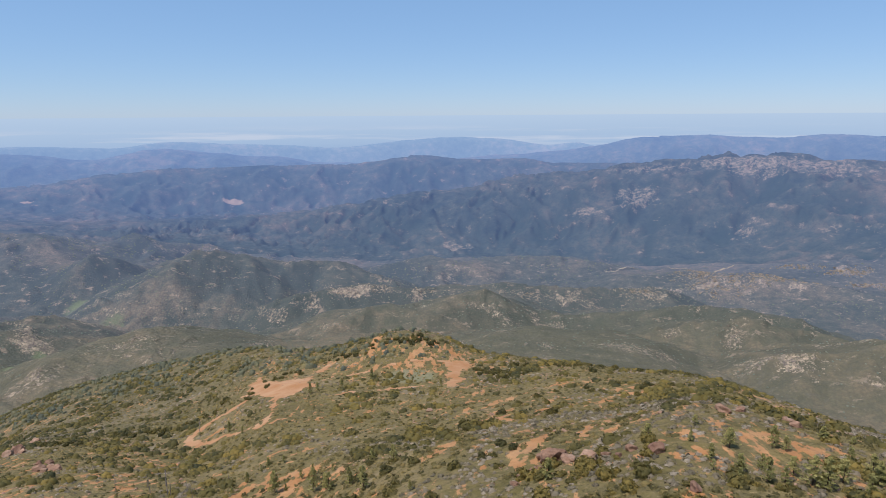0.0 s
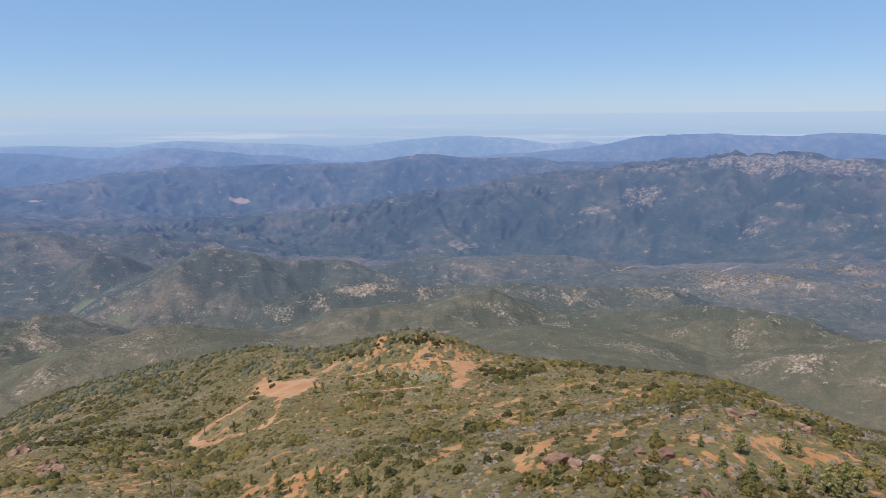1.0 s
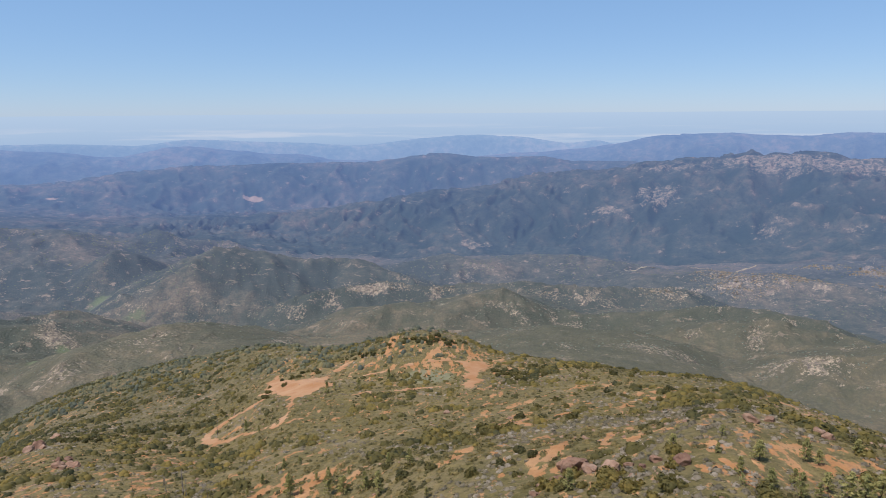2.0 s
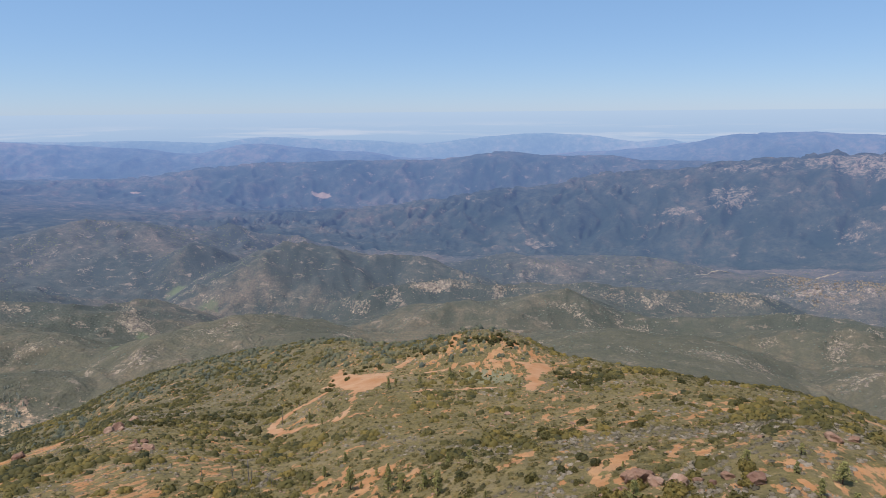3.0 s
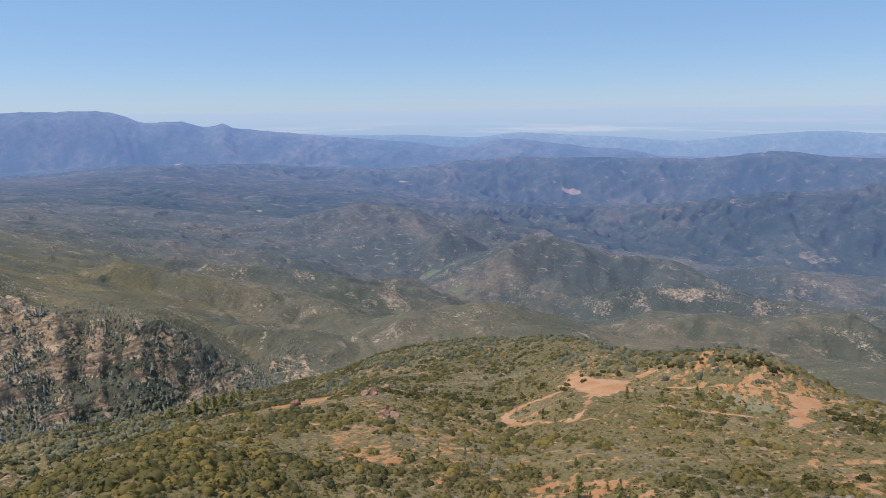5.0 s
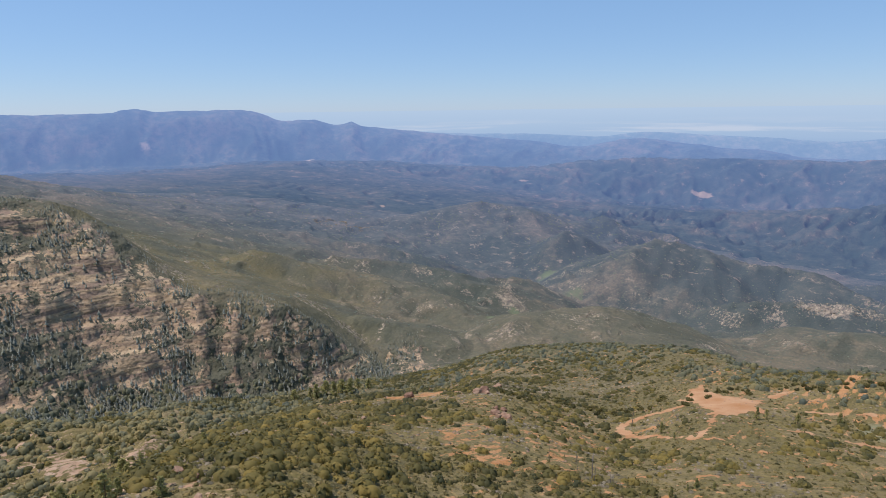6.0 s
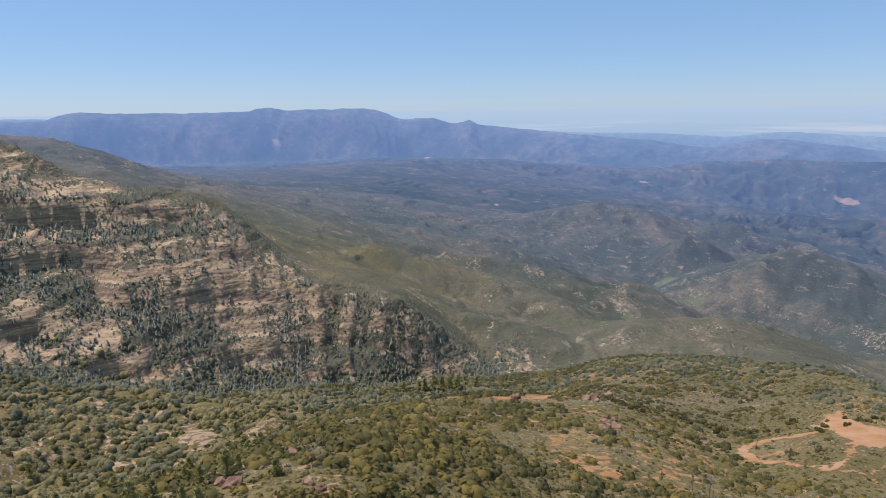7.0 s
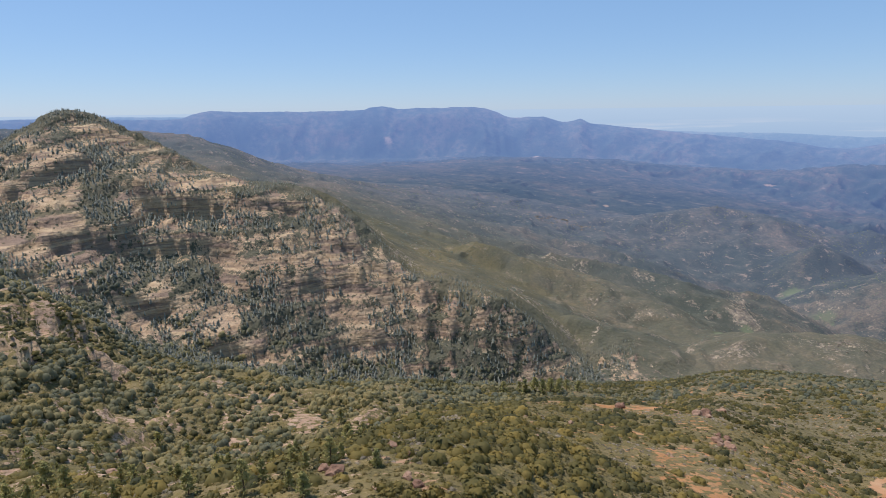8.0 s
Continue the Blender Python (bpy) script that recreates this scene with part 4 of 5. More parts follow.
def sprays(r, n, centre, radius, size, lift=0.0):
    """n leaf sprays round a centre: small triangles that lie roughly along the surface of a dome and stand out of it unevenly."""
    d = r.normal(size=(n, 3))
    d[:, 2] = np.abs(d[:, 2]) * 0.9 - 0.12
    d /= np.linalg.norm(d, axis=1)[:, None]
    c = np.array(centre) + d * (np.array(radius) * r.uniform(0.72, 1.12, (n, 1)))
    c[:, 2] += lift
    side = np.cross(d, r.normal(size=(n, 3)))
    side /= np.linalg.norm(side, axis=1)[:, None]
    other = np.cross(d, side) + 0.55 * d * r.normal(size=(n, 1))
    s = size * r.uniform(0.6, 1.4, (n, 1))
    v = np.stack([c + side * s, c - 0.5 * side * s + 0.87 * other * s, c - 0.5 * side * s - 0.87 * other * s], 1).reshape(-1, 3)
    return v, np.arange(3 * n).reshape(-1, 3)


def core(r, centre, radius):
    v, f = ICO1
    return v * np.array(radius) * r.uniform(0.75, 1.1, (len(v), 1)) + np.array(centre), f


def dome(r, centre, radius, n=5):
    """A small rounded heap: a skirt, a shoulder and a crown."""
    a = np.arange(n) * 2 * math.pi / n + r.uniform(0, 6)
    low = np.stack([np.cos(a), np.sin(a), np.full(n, -0.1)], -1) * r.uniform(0.9, 1.1, (n, 1))
    high = np.stack([np.cos(a + 0.6) * 0.72, np.sin(a + 0.6) * 0.72, np.full(n, 0.68)], -1) * r.uniform(0.85, 1.12, (n, 1))
    v = np.concatenate([low, high, [[0, 0, 1.0]]]) * np.array(radius) + np.array(centre)
    f = []
    for k in range(n):
        m = (k + 1) % n
        f += [(k, m, n + k), (m, n + m, n + k), (n + k, n + m, 2 * n)]
    return v, np.array(f)


def clump(seed, leaves=30, squash=0.75, lobes=3):
    """A low leafy mound: two or three lobes of leaf sprays round a dense heart."""
    r = np.random.RandomState(seed)
    out = []
    for k in range(lobes):
        a = 6.3 * k / lobes + r.uniform(-0.6, 0.6)
        q = r.uniform(0.55, 0.8)
        out.append(dome(r, (math.cos(a) * 0.34, math.sin(a) * 0.34, 0), (q * 0.95, q * 0.95, q * squash * 1.3), 4 if lobes == 3 else 5))
        out.append(sprays(r, leaves // lobes, (math.cos(a) * 0.36, math.sin(a) * 0.36, 0.12), (q, q, q * squash * 1.3), 0.17))
    return joined(out)


def tuft(seed, leaves=9):
    """A low sprawling tuft of twigs and small leaves."""
    r = np.random.RandomState(seed)
    heap = dome(r, (0, 0, -0.05), (0.62, 0.62, 0.6), 5 if leaves > 6 else 4)
    return joined([heap, sprays(r, leaves, (0, 0, 0.0), (0.8, 0.8, 0.66), 0.22 if leaves > 6 else 0.30)])


def thicket(seed):
    return clump(seed, 16, 0.95, 2)


def knot(seed):
    """A far bush, small in the view."""
    r = np.random.RandomState(seed)
    return dome(r, (0, 0, 0), (0.95, 0.95, 0.9))


def bush(seed):
    """A shrub close to the eye: several lobes, each of many small sprays, uneven in outline."""
    r = np.random.RandomState(seed)
    out = []
    for k in range(7):
        a, h = r.uniform(0, 6.3), r.uniform(0, 0.5)
        rad = 0.58 * math.sqrt(r.rand())
        q = r.uniform(0.30, 0.48)
        at = (math.cos(a) * rad, math.sin(a) * rad, 0.05 + h * 0.7)
        out.append(core(r, at, (q * 0.86, q * 0.86, q * 0.84)))
        out.append(sprays(r, 40, at, (q, q, q), 0.115))
    return joined(out)


def spire(seed, tiers=4, n=6, lean=0.0):
    """A small far conifer: ragged skirts of branches, narrowing to a point."""
    r = np.random.RandomState(seed)
    out = []
    for t in range(tiers):
        z0, z1 = 0.08 + 0.80 * t / tiers, 0.08 + 0.80 * (t + 1.7) / tiers
        rad = 0.24 * (1 - 0.75 * t / tiers)
        a = np.sort(r.uniform(0, 2 * math.pi, n))
        ring = np.stack([np.cos(a) * rad * r.uniform(0.6, 1.35, n), np.sin(a) * rad * r.uniform(0.6, 1.35, n), z0 + r.uniform(-0.06, 0.06, n)], -1)
        v = np.concatenate([ring, [[r.normal() * 0.015, r.normal() * 0.015, min(z1, 1.05)]]])
        out.append((v, np.array([[k, (k + 1) % n, n] for k in range(n)])))
    return joined(out)


def scatter(name, kinds, x, y, size, tall, tone, material, label, category, sink=0.05):
    """Many plants of a few shapes, turned and sized at random, as one joined mesh."""
    vs, fs, ts, n = [], [], [], 0
    which = rnd.randint(0, len(kinds), len(x))
    turn = rnd.uniform(0, 2 * math.pi, len(x))
    z = ground_z(x, y) - sink * tall
    for k, (v, f) in enumerate(kinds):
        m = np.nonzero(which == k)[0]
        if not len(m):
            continue
        c, s = np.cos(turn[m])[:, None], np.sin(turn[m])[:, None]
        px = (v[:, 0] * c - v[:, 1] * s) * size[m][:, None] + x[m][:, None]
        py = (v[:, 0] * s + v[:, 1] * c) * size[m][:, None] + y[m][:, None]
        pz = v[:, 2] * tall[m][:, None] + z[m][:, None]
        vs.append(np.stack([px, py, pz], -1).reshape(-1, 3))
        fs.append((f[None] + (np.arange(len(m)) * len(v))[:, None, None] + n).reshape(-1, 3))
        ts.append(np.repeat(tone[m], len(v)))
        n += len(m) * len(v)
    me = mesh_of(name, np.concatenate(vs), np.concatenate(fs), material, np.concatenate(ts), category not in ("stones", "outcrops"))
    return tagged(new(name, me), label, category, kind="stuff")


def mesh_of(name, v, f, material, tone=None, smooth=True):
    me = bpy.data.meshes.new(name)
    me.vertices.add(len(v))
    me.vertices.foreach_set("co", np.ascontiguousarray(v, np.float32).ravel())
    me.loops.add(f.size)
    me.loops.foreach_set("vertex_index", np.ascontiguousarray(f, np.int32).ravel())
    me.polygons.add(len(f))
    me.polygons.foreach_set("loop_start", np.arange(0, f.size, 3, dtype=np.int32))
    me.polygons.foreach_set("use_smooth", np.full(len(f), smooth))
    me.update(calc_edges=True)
    if tone is not None:
        me.attributes.new("tone", "FLOAT", "POINT").data.foreach_set("value", np.ascontiguousarray(tone, np.float32))
    me.materials.append(material)
    return me


def field(values, x, y):
    """A layer of the land, read at x, y."""
    a = np.degrees(np.arctan2(-x, y))
    j = np.clip(np.interp(a, AZ, np.arange(len(AZ))).astype(int), 0, len(AZ) - 1)
    i = np.clip(np.interp(np.log(np.hypot(x, y)), np.log(RR), np.arange(len(RR))).astype(int), 0, len(RR) - 1)
    return values[i, j]


def spread(n, near, far, left=110, right=-46):
    """Random places in a sector, even over its area."""
    r = np.sqrt(rnd.uniform(near ** 2, far ** 2, n))
    a = np.radians(rnd.uniform(right, left, n))
    return -np.sin(a) * r, np.cos(a) * r


def apart(x, y, gap):
    """Thin out places that fall into one another."""
    cell = {}
    keep = np.zeros(len(x), bool)
    for k, (a, b) in enumerate(zip((x / gap).astype(int), (y / gap).astype(int))):
        if (a, b) not in cell:
            cell[a, b] = keep[k] = True
    return keep


# manzanita and scrub oak on the near hill
x, y = spread(42000, 58, 470)
gi, hue = field(GI, x, y), fbm(x / 34, y / 34, 3, 71)
keep = (gi < 4.6) & (bare(x, y) > 1.2) & (rnd.rand(len(x)) < ramp(hue + 0.35 * ramp(np.degrees(np.arctan2(-x, y)), 15, 35) + 0.45 * fbm(x / 11, y / 11, 2, 73), -0.15, 0.5) * 0.85) & (field(SOIL, x, y) < 0.46)
x, y, hue = x[keep], y[keep], hue[keep]
keep = apart(x, y, 1.7)
x, y, hue = x[keep], y[keep], hue[keep]
size = rnd.uniform(0.55, 1.25, len(x)) ** 1.5 * 1.35 * (1 + 0.2 * hue)
size *= 1 + 0.35 * ramp(np.degrees(np.arctan2(-x, y)), 32, 48)
tall = size * rnd.uniform(0.75, 1.05, len(x))
flank = ramp(np.degrees(np.arctan2(-x, y)), 10, 28) * ramp(np.hypot(x, y), 160, 250)
tone = np.clip(0.5 - 0.35 * flank + 0.45 * fbm(x / 27, y / 27, 2, 75) + rnd.normal(0, 0.24, len(x)), 0, 1)
# those on the slope just under the drone are shrubs of their own
pick = np.argsort(np.hypot(x, y))[:290]
rest = np.ones(len(x), bool)
rest[pick] = False
for kinds, q in (([clump(s) for s in range(8)], rest & (np.hypot(x, y) < 150)), ([clump(s, 9) for s in range(8)], rest & (np.hypot(x, y) >= 150))):
    scatter("shrubs", kinds, x[q], y[q], size[q], tall[q], tone[q], MANZANITA, "yellow-green manzanita shrubs scattered over the dry hillside", "shrubs")
BUSHES = []
for s in range(6):
    v, f = bush(100 + s)
    me = mesh_of("shrub", v, f, MANZANITA, np.full(len(v), 0.2 + 0.12 * s))
    BUSHES.append(me)
for k in pick:
    ob = new("shrub", BUSHES[int(tone[k] * 5.99)])
    ob.matrix_world = Matrix.Translation((x[k], y[k], ground_z(x[k], y[k]) - 0.08)) @ Matrix.Rotation(rnd.uniform(0, 6.3), 4, "Z") @ Matrix.Diagonal((size[k], size[k], tall[k], 1))
    tagged(ob, "olive-green" + (" large" if size[k] > 1.15 else " small" if size[k] < 0.75 else "") + " manzanita shrub on the stony slope", "shrub", "shrubs on the hillside")

# low chamise and grey sagebrush between them
x, y = spread(44000, 56, 320)
x2, y2 = spread(14000, 50, 130)
x, y = np.concatenate([x2, x]), np.concatenate([y2, y])
keep = (field(GI, x, y) < 4.4) & (bare(x, y) > 0.4) & (field(SOIL, x, y) + rnd.normal(0, 0.06, len(x)) < 0.42)
x, y = x[keep], y[keep]
keep = apart(x, y, 1.5)
x, y = x[keep], y[keep]
grey = fbm(x / 30, y / 30, 3, 81) + 0.4 * fbm(x / 8, y / 8, 2, 83) + 0.35 * ramp(np.degrees(np.arctan2(-x, y)), 0, -25) > 0.28
size = rnd.uniform(0.45, 1.0, len(x))
tall = size * rnd.uniform(0.5, 0.9, len(x))
tone = np.clip(0.5 + 0.35 * fbm(x / 15, y / 15, 2, 85) + rnd.normal(0, 0.33, len(x)), 0, 1)
low, fine = [tuft(40 + s, 4) for s in range(10)], [tuft(50 + s, 18) for s in range(8)]
nigh = np.hypot(x, y) < 125
for sel, name, mat, label in ((grey, "sagebrush", SAGE, "low grey sagebrush on dry soil"), (~grey, "chamise", CHAMISE, "low olive chamise brush covering the hill")):
    for kinds, q in ((fine, sel & nigh), (low, sel & ~nigh)):
        scatter(name, kinds, x[q], y[q], size[q], tall[q], tone[q], mat, label, "brush")

# scrub oak in the canyon and on its slopes
x, y = spread(38000, 120, 620, 112, -2)
gi, deg = field(GI, x, y), np.degrees(np.arctan2(-x, y))
thick = fbm(x / 60, y / 60, 3, 91) + 0.4 * fbm(x / 15, y / 15, 2, 93)
keep = (gi > 2.25 + 0.95 * ramp(deg, 52, 40)) & (gi < 5.25) & (bare(x, y) > 2) & (rnd.rand(len(x)) < ramp(thick, -0.6, 0.2) * (0.55 + 0.2 * ramp(deg, 46, 58)) + 0.5 * ramp(gi, 4.15, 4.5) * ramp(deg, 42, 52)) & (field(SOIL, x, y) < 0.5) & (field(ROCK, x, y) < 0.42)
x, y = x[keep], y[keep]
keep = apart(x, y, 2.7)
x, y = x[keep], y[keep]
size = (rnd.uniform(0.6, 1.6, len(x)) ** 2.0 + 0.35) * (1.0 + 0.35 * ramp(np.hypot(x, y), 170, 260)) * (0.65 + 0.35 * ramp(np.degrees(np.arctan2(-x, y)), 46, 58))
tone = np.clip(0.12 + 0.50 * ramp(np.degrees(np.arctan2(-x, y)), 46, 58) + 0.55 * fbm(x / 50, y / 50, 2, 95) + rnd.normal(0, 0.26, len(x)) - 0.3 * ramp(field(GI, x, y), 3.6, 4.4), 0, 1)
scatter("scrub_oaks", [thicket(60 + s) for s in range(8)], x, y, size, size * rnd.uniform(0.8, 1.2, len(x)), tone, OAK,
        "rounded dark green scrub oaks filling the canyon", "scrub oaks")

# groves of larger, darker bushes round the clearing and along the crest: x, y, half width, half depth, how many
GROVES = [(19, 204, 9, 9, 34), (30, 214, 10, 8, 14), (-30, 240, 14, 5, 22), (-8, 240, 10, 4, 18), (-62, 229, 6, 4, 9), (-104, 203, 14, 7, 22), (-122, 186, 10, 6, 16), (-84, 215, 8, 6, 10),
          (52, 214, 22, 6, 30), (70, 190, 16, 8, 22), (-64, 213, 2, 2, 2), (-67, 205, 2, 2, 2), (8, 120, 12, 8, 10), (40, 150, 14, 10, 14), (-12, 94, 5, 5, 9), (2, 88, 8, 5, 8)]
x = np.concatenate([a + rnd.normal(0, c * 0.7, n) for a, b, c, d, n in GROVES])
y = np.concatenate([b + rnd.normal(0, d * 0.7, n) for a, b, c, d, n in GROVES])
size = rnd.uniform(0.8, 1.7, len(x))
scatter("grove_bushes", [bush(160 + s) for s in range(4)], x, y, size, size * rnd.uniform(0.95, 1.25, len(x)), rnd.uniform(0.0, 0.6, len(x)), MANZANITA,
        "rounded dark olive bushes grouped along the hilltop", "bushes")

# firs on the canyon wall
x, y = spread(120000, 380, 980, 108, 43)
wall, rock = field(WALL, x, y), field(ROCK, x, y)
gi = field(GI, x, y)
thick = fbm(x / 45, y / 45, 3, 97)
bench = ramp(field(_slope, x, y), 1.5, 0.5) - 2.5 * field(bands(SLABS), x, y) + 1.6 * field(bands(RAVINES), x, y)
keep = ((wall > 0.3) | ((gi > 4.2) & (gi < 5.2))) & (rnd.rand(len(x)) < np.clip(0.43 + 1.3 * thick + 0.25 * bench - 0.5 * field(GULLY, x, y) - 1.0 * (rock - 0.3), 0.06, 1))
x, y = x[keep], y[keep]
keep = apart(x, y, 3.0)
x, y = x[keep], y[keep]
tall = rnd.uniform(2.4, 6.0, len(x)) * (1 - 0.45 * ramp(field(GI, x, y), 5.7, 5.95))
tone = np.clip(0.4 + 0.3 * fbm(x / 50, y / 50, 2, 98) + rnd.normal(0, 0.2, len(x)), 0, 1)
tree = fbm(x / 40, y / 40, 3, 99) + rnd.normal(0, 0.35, len(x)) > -0.05
scatter("firs", [spire(s, 3, 5) for s in range(12)], x[tree], y[tree], (tall * rnd.uniform(1.0, 1.5, len(x)))[tree], tall[tree], tone[tree], FIR,
        "dark firs clinging to the rocky canyon wall", "firs")
size = tall * rnd.uniform(0.2, 0.42, len(x))
scatter("wall_brush", [tuft(180 + s, 5) for s in range(8)], x[~tree], y[~tree], size[~tree] * 1.2, (size * 1.1)[~tree], tone[~tree], WALL_BRUSH,
        "rounded green-grey brush on the ledges of the canyon wall", "brush")

# brush and small trees of the valley beyond
x, y = spread(38000, 430, 1850, 96, -46)
gi = field(GI, x, y)
thick = fbm(x / 110, y / 110, 4, 101) + 0.4 * fbm(x / 30, y / 30, 2, 103) + 1.4 * (field(LUSH, x, y) - 0.3)
keep = (gi > 4.5) & (field(WALL, x, y) < 0.2) & (rnd.rand(len(x)) < ramp(thick, -0.05, 0.65) * 0.8 + 0.03)
x, y = x[keep], y[keep]
r = np.hypot(x, y)
size = rnd.uniform(0.55, 1.35, len(x)) * (0.6 + r / 1500)
tone = np.clip(0.35 + 0.3 * thick[keep] + rnd.normal(0, 0.2, len(x)), 0, 1)
scatter("valley_brush", [knot(140 + s) for s in range(6)], x, y, size, size * rnd.uniform(0.6, 0.9, len(x)), tone, VALLEY_OAK,
        "dark brush and small oaks dotting the valley slopes", "brush")


# ---- single trees, snags and boulders ----
def part(name, v, f, material, parent, label="", tone=None):
    ob = new(name, mesh_of(name, v, f, material, tone))
    ob.parent = parent
    if label:
        ob["label"] = label
    return ob


def tube(points, radii, sides=7):
    """A bent tapered stem through points."""
    ring = [np.array(p) + np.array([[math.cos(6.2832 * k / sides) * r, math.sin(6.2832 * k / sides) * r, 0] for k in range(sides)]) for p, r in zip(points, radii)]
    v = np.concatenate(ring + [np.array([points[-1]])])
    f = []
    for a in range(len(points) - 1):
        for k in range(sides):
            p, q = a * sides + k, a * sides + (k + 1) % sides
            f += [(p, q, q + sides), (p, q + sides, p + sides)]
    top = (len(points) - 1) * sides
    f += [(top + k, top + (k + 1) % sides, len(v) - 1) for k in range(sides)]
    return v, np.array(f)


def pine(seed, open_crown):
    """A young pine one metre tall: trunk, whorled limbs, and needle clumps on the limbs."""
    r = np.random.RandomState(seed)
    root = new("pine_tree")
    bend = r.normal(size=2) * 0.02
    zs = np.linspace(-0.04, 0.96, 6)
    trunk = tube([(bend[0] * z * z * 4, bend[1] * z * z * 4, z) for z in zs], 0.024 * (1.05 - zs * 0.93))
    limbs, tufts = [], []
    z = 0.16 if open_crown else 0.07
    while z < 0.97:
        reach = (0.30 if open_crown else 0.23) * (1 - z) ** 0.75 + 0.03
        for a in r.uniform(0, 2 * math.pi, r.randint(4, 6)):
            L = reach * r.uniform(0.6, 1.25)
            rise = r.uniform(0.05, 0.35) * L
            tip = (math.cos(a) * L, math.sin(a) * L, z + rise)
            limbs.append(tube([(0, 0, z), tip], (0.007 * (1.2 - z), 0.002), 3))
            for t in (0.45, 0.75, 1.0):
                c = np.array([tip[0] * t, tip[1] * t, z + rise * t]) + r.normal(size=3) * 0.010
                tufts.append(sprays(r, 7, c, (0.045, 0.045, 0.030), 0.030))
        z += r.uniform(0.055, 0.095)
    v, f = ICO1
    tufts.append(sprays(r, 10, (0, 0, 0.95), (0.022, 0.022, 0.05), 0.022))
    part("trunk", *trunk, BARK, root)
    tagged(part("limbs", *joined(limbs), BARK, root), "thin brown limbs", kind="stuff")
    v, f = joined(tufts)
    tagged(part("crown", v, f, PINE, root, "", np.full(len(v), r.uniform(0.2, 0.75))), "open grey-green needle clumps", kind="stuff")
    return tagged(root, "young grey-green pine standing among low brush", "pine tree", "pines on the hill")


PINES_EAST = [(35, 71, 3.6), (41, 72, 4.2), (42, 71, 2.8), (31, 67, 3.0), (30, 64, 1.9), (33, 64, 3.3), (35, 62, 4.1), (37, 62, 2.9), (40, 62, 4.9),
              (41, 61, 5.3), (44, 63, 3.9), (48, 68, 3.3), (49, 75, 2.8), (48, 63, 4.1), (49, 65.5, 3.7), (31, 73, 2.0), (34, 79, 2.1),
              (32, 62, 2.1), (53, 75, 1.7), (13, 72, 4.2), (27, 77, 2.8), (14, 86, 1.3), (39, 64, 3.2), (45, 60, 3.5), (36, 65, 2.8)]
PINES_SOUTH = [(-13, 104, 3.0), (-9, 101, 3.3), (-16, 96, 4.1), (-13, 91, 4.8), (-37, 121, 2.9), (-31, 104, 5.2), (-25, 109, 2.9),
               (-20, 98, 4.2), (-20.8, 99.5, 3.5), (-27, 108, 2.4), (-38, 119, 1.8), (-39, 113, 2.8), (-34, 122, 2.2), (-23, 100, 5.6),
               (-21, 108, 1.9), (-5, 82, 2.1), (-29, 104, 1.9), (-40, 107, 2.1), (-65, 176, 4.4), (-58, 167, 2.8), (-44, 194, 4.7),
               (-42, 196, 3.5), (-25, 206, 4.4), (-34, 197, 3.9), (-1, 197, 3.0)]
PINES_WEST = [(-179, -14, 8.5), (-116, -2, 5.5), (-131, -6, 7.0), (-99, 5, 2.8), (-87, 14, 3.5), (-102, 14, 2.9), (-103, 20, 3.0), (-97, 9, 2.8),
              (-80, 20, 5.0), (-83, 23, 3.4), (-83, 29, 3.0), (-74, 26, 3.5), (-90, 29, 2.7), (-85, 35, 2.6), (-83, 32.6, 4.2), (-79, 38, 2.9),
              (-77, 25, 2.8), (-94, 27, 2.2), (-100, 42, 2.4), (-116, 63, 2.9), (-110, 8, 4.0), (-92, 2, 4.2), (-88, -4, 4.5), (-105, -6, 4.4)]
PINES_CANYON = [(-277, 20, 8.0), (-267, 30, 6.3), (-281, 102, 7.9), (-306, 234, 9.6), (-305, 241, 10.2), (-296, 240, 10.8), (-295, 246, 10.2),
                (-294, 252, 9.6), (-295, 259, 8.1), (-312, 234, 7.3), (-301, 250, 9.0), (-289, 247, 8.4), (-318, 226, 8.0), (-288, 262, 7.5)]
PINES_SLOPE = [(a, b, rnd.uniform(2.2, 4.6)) for a, b in zip(*spread(70, 95, 260, 100, 66)) if field(GI, np.array([a]), np.array([b]))[0] > 1.1]
MODELS = [pine(300 + s, s % 2 == 0) for s in range(6)]
used = 0
for group in (PINES_EAST, PINES_SOUTH, PINES_WEST, PINES_CANYON, PINES_SLOPE):
    for x, y, h in group:
        h *= 0.72 if group is PINES_EAST else 0.85 if group is PINES_SOUTH else 1.0
        ob = MODELS[used] if used < 6 else copy_thing(MODELS[used % 6], Matrix())
        w = h * (rnd.uniform(0.95, 1.3) if group is not PINES_SOUTH else rnd.uniform(0.7, 0.95))
        ob.matrix_basis = Matrix.Translation((x, y, ground_z(x, y))) @ Matrix.Rotation(rnd.uniform(0, 6.3), 4, "Z") @ Matrix.Diagonal((w, w, h, 1))
        if group is PINES_CANYON:
            tagged(ob, "tall dark conifer on the canyon floor", "conifer", "conifers in the canyon")
        elif h < 2.3:
            tagged(ob, "small young pine among low grey brush")
        used += 1


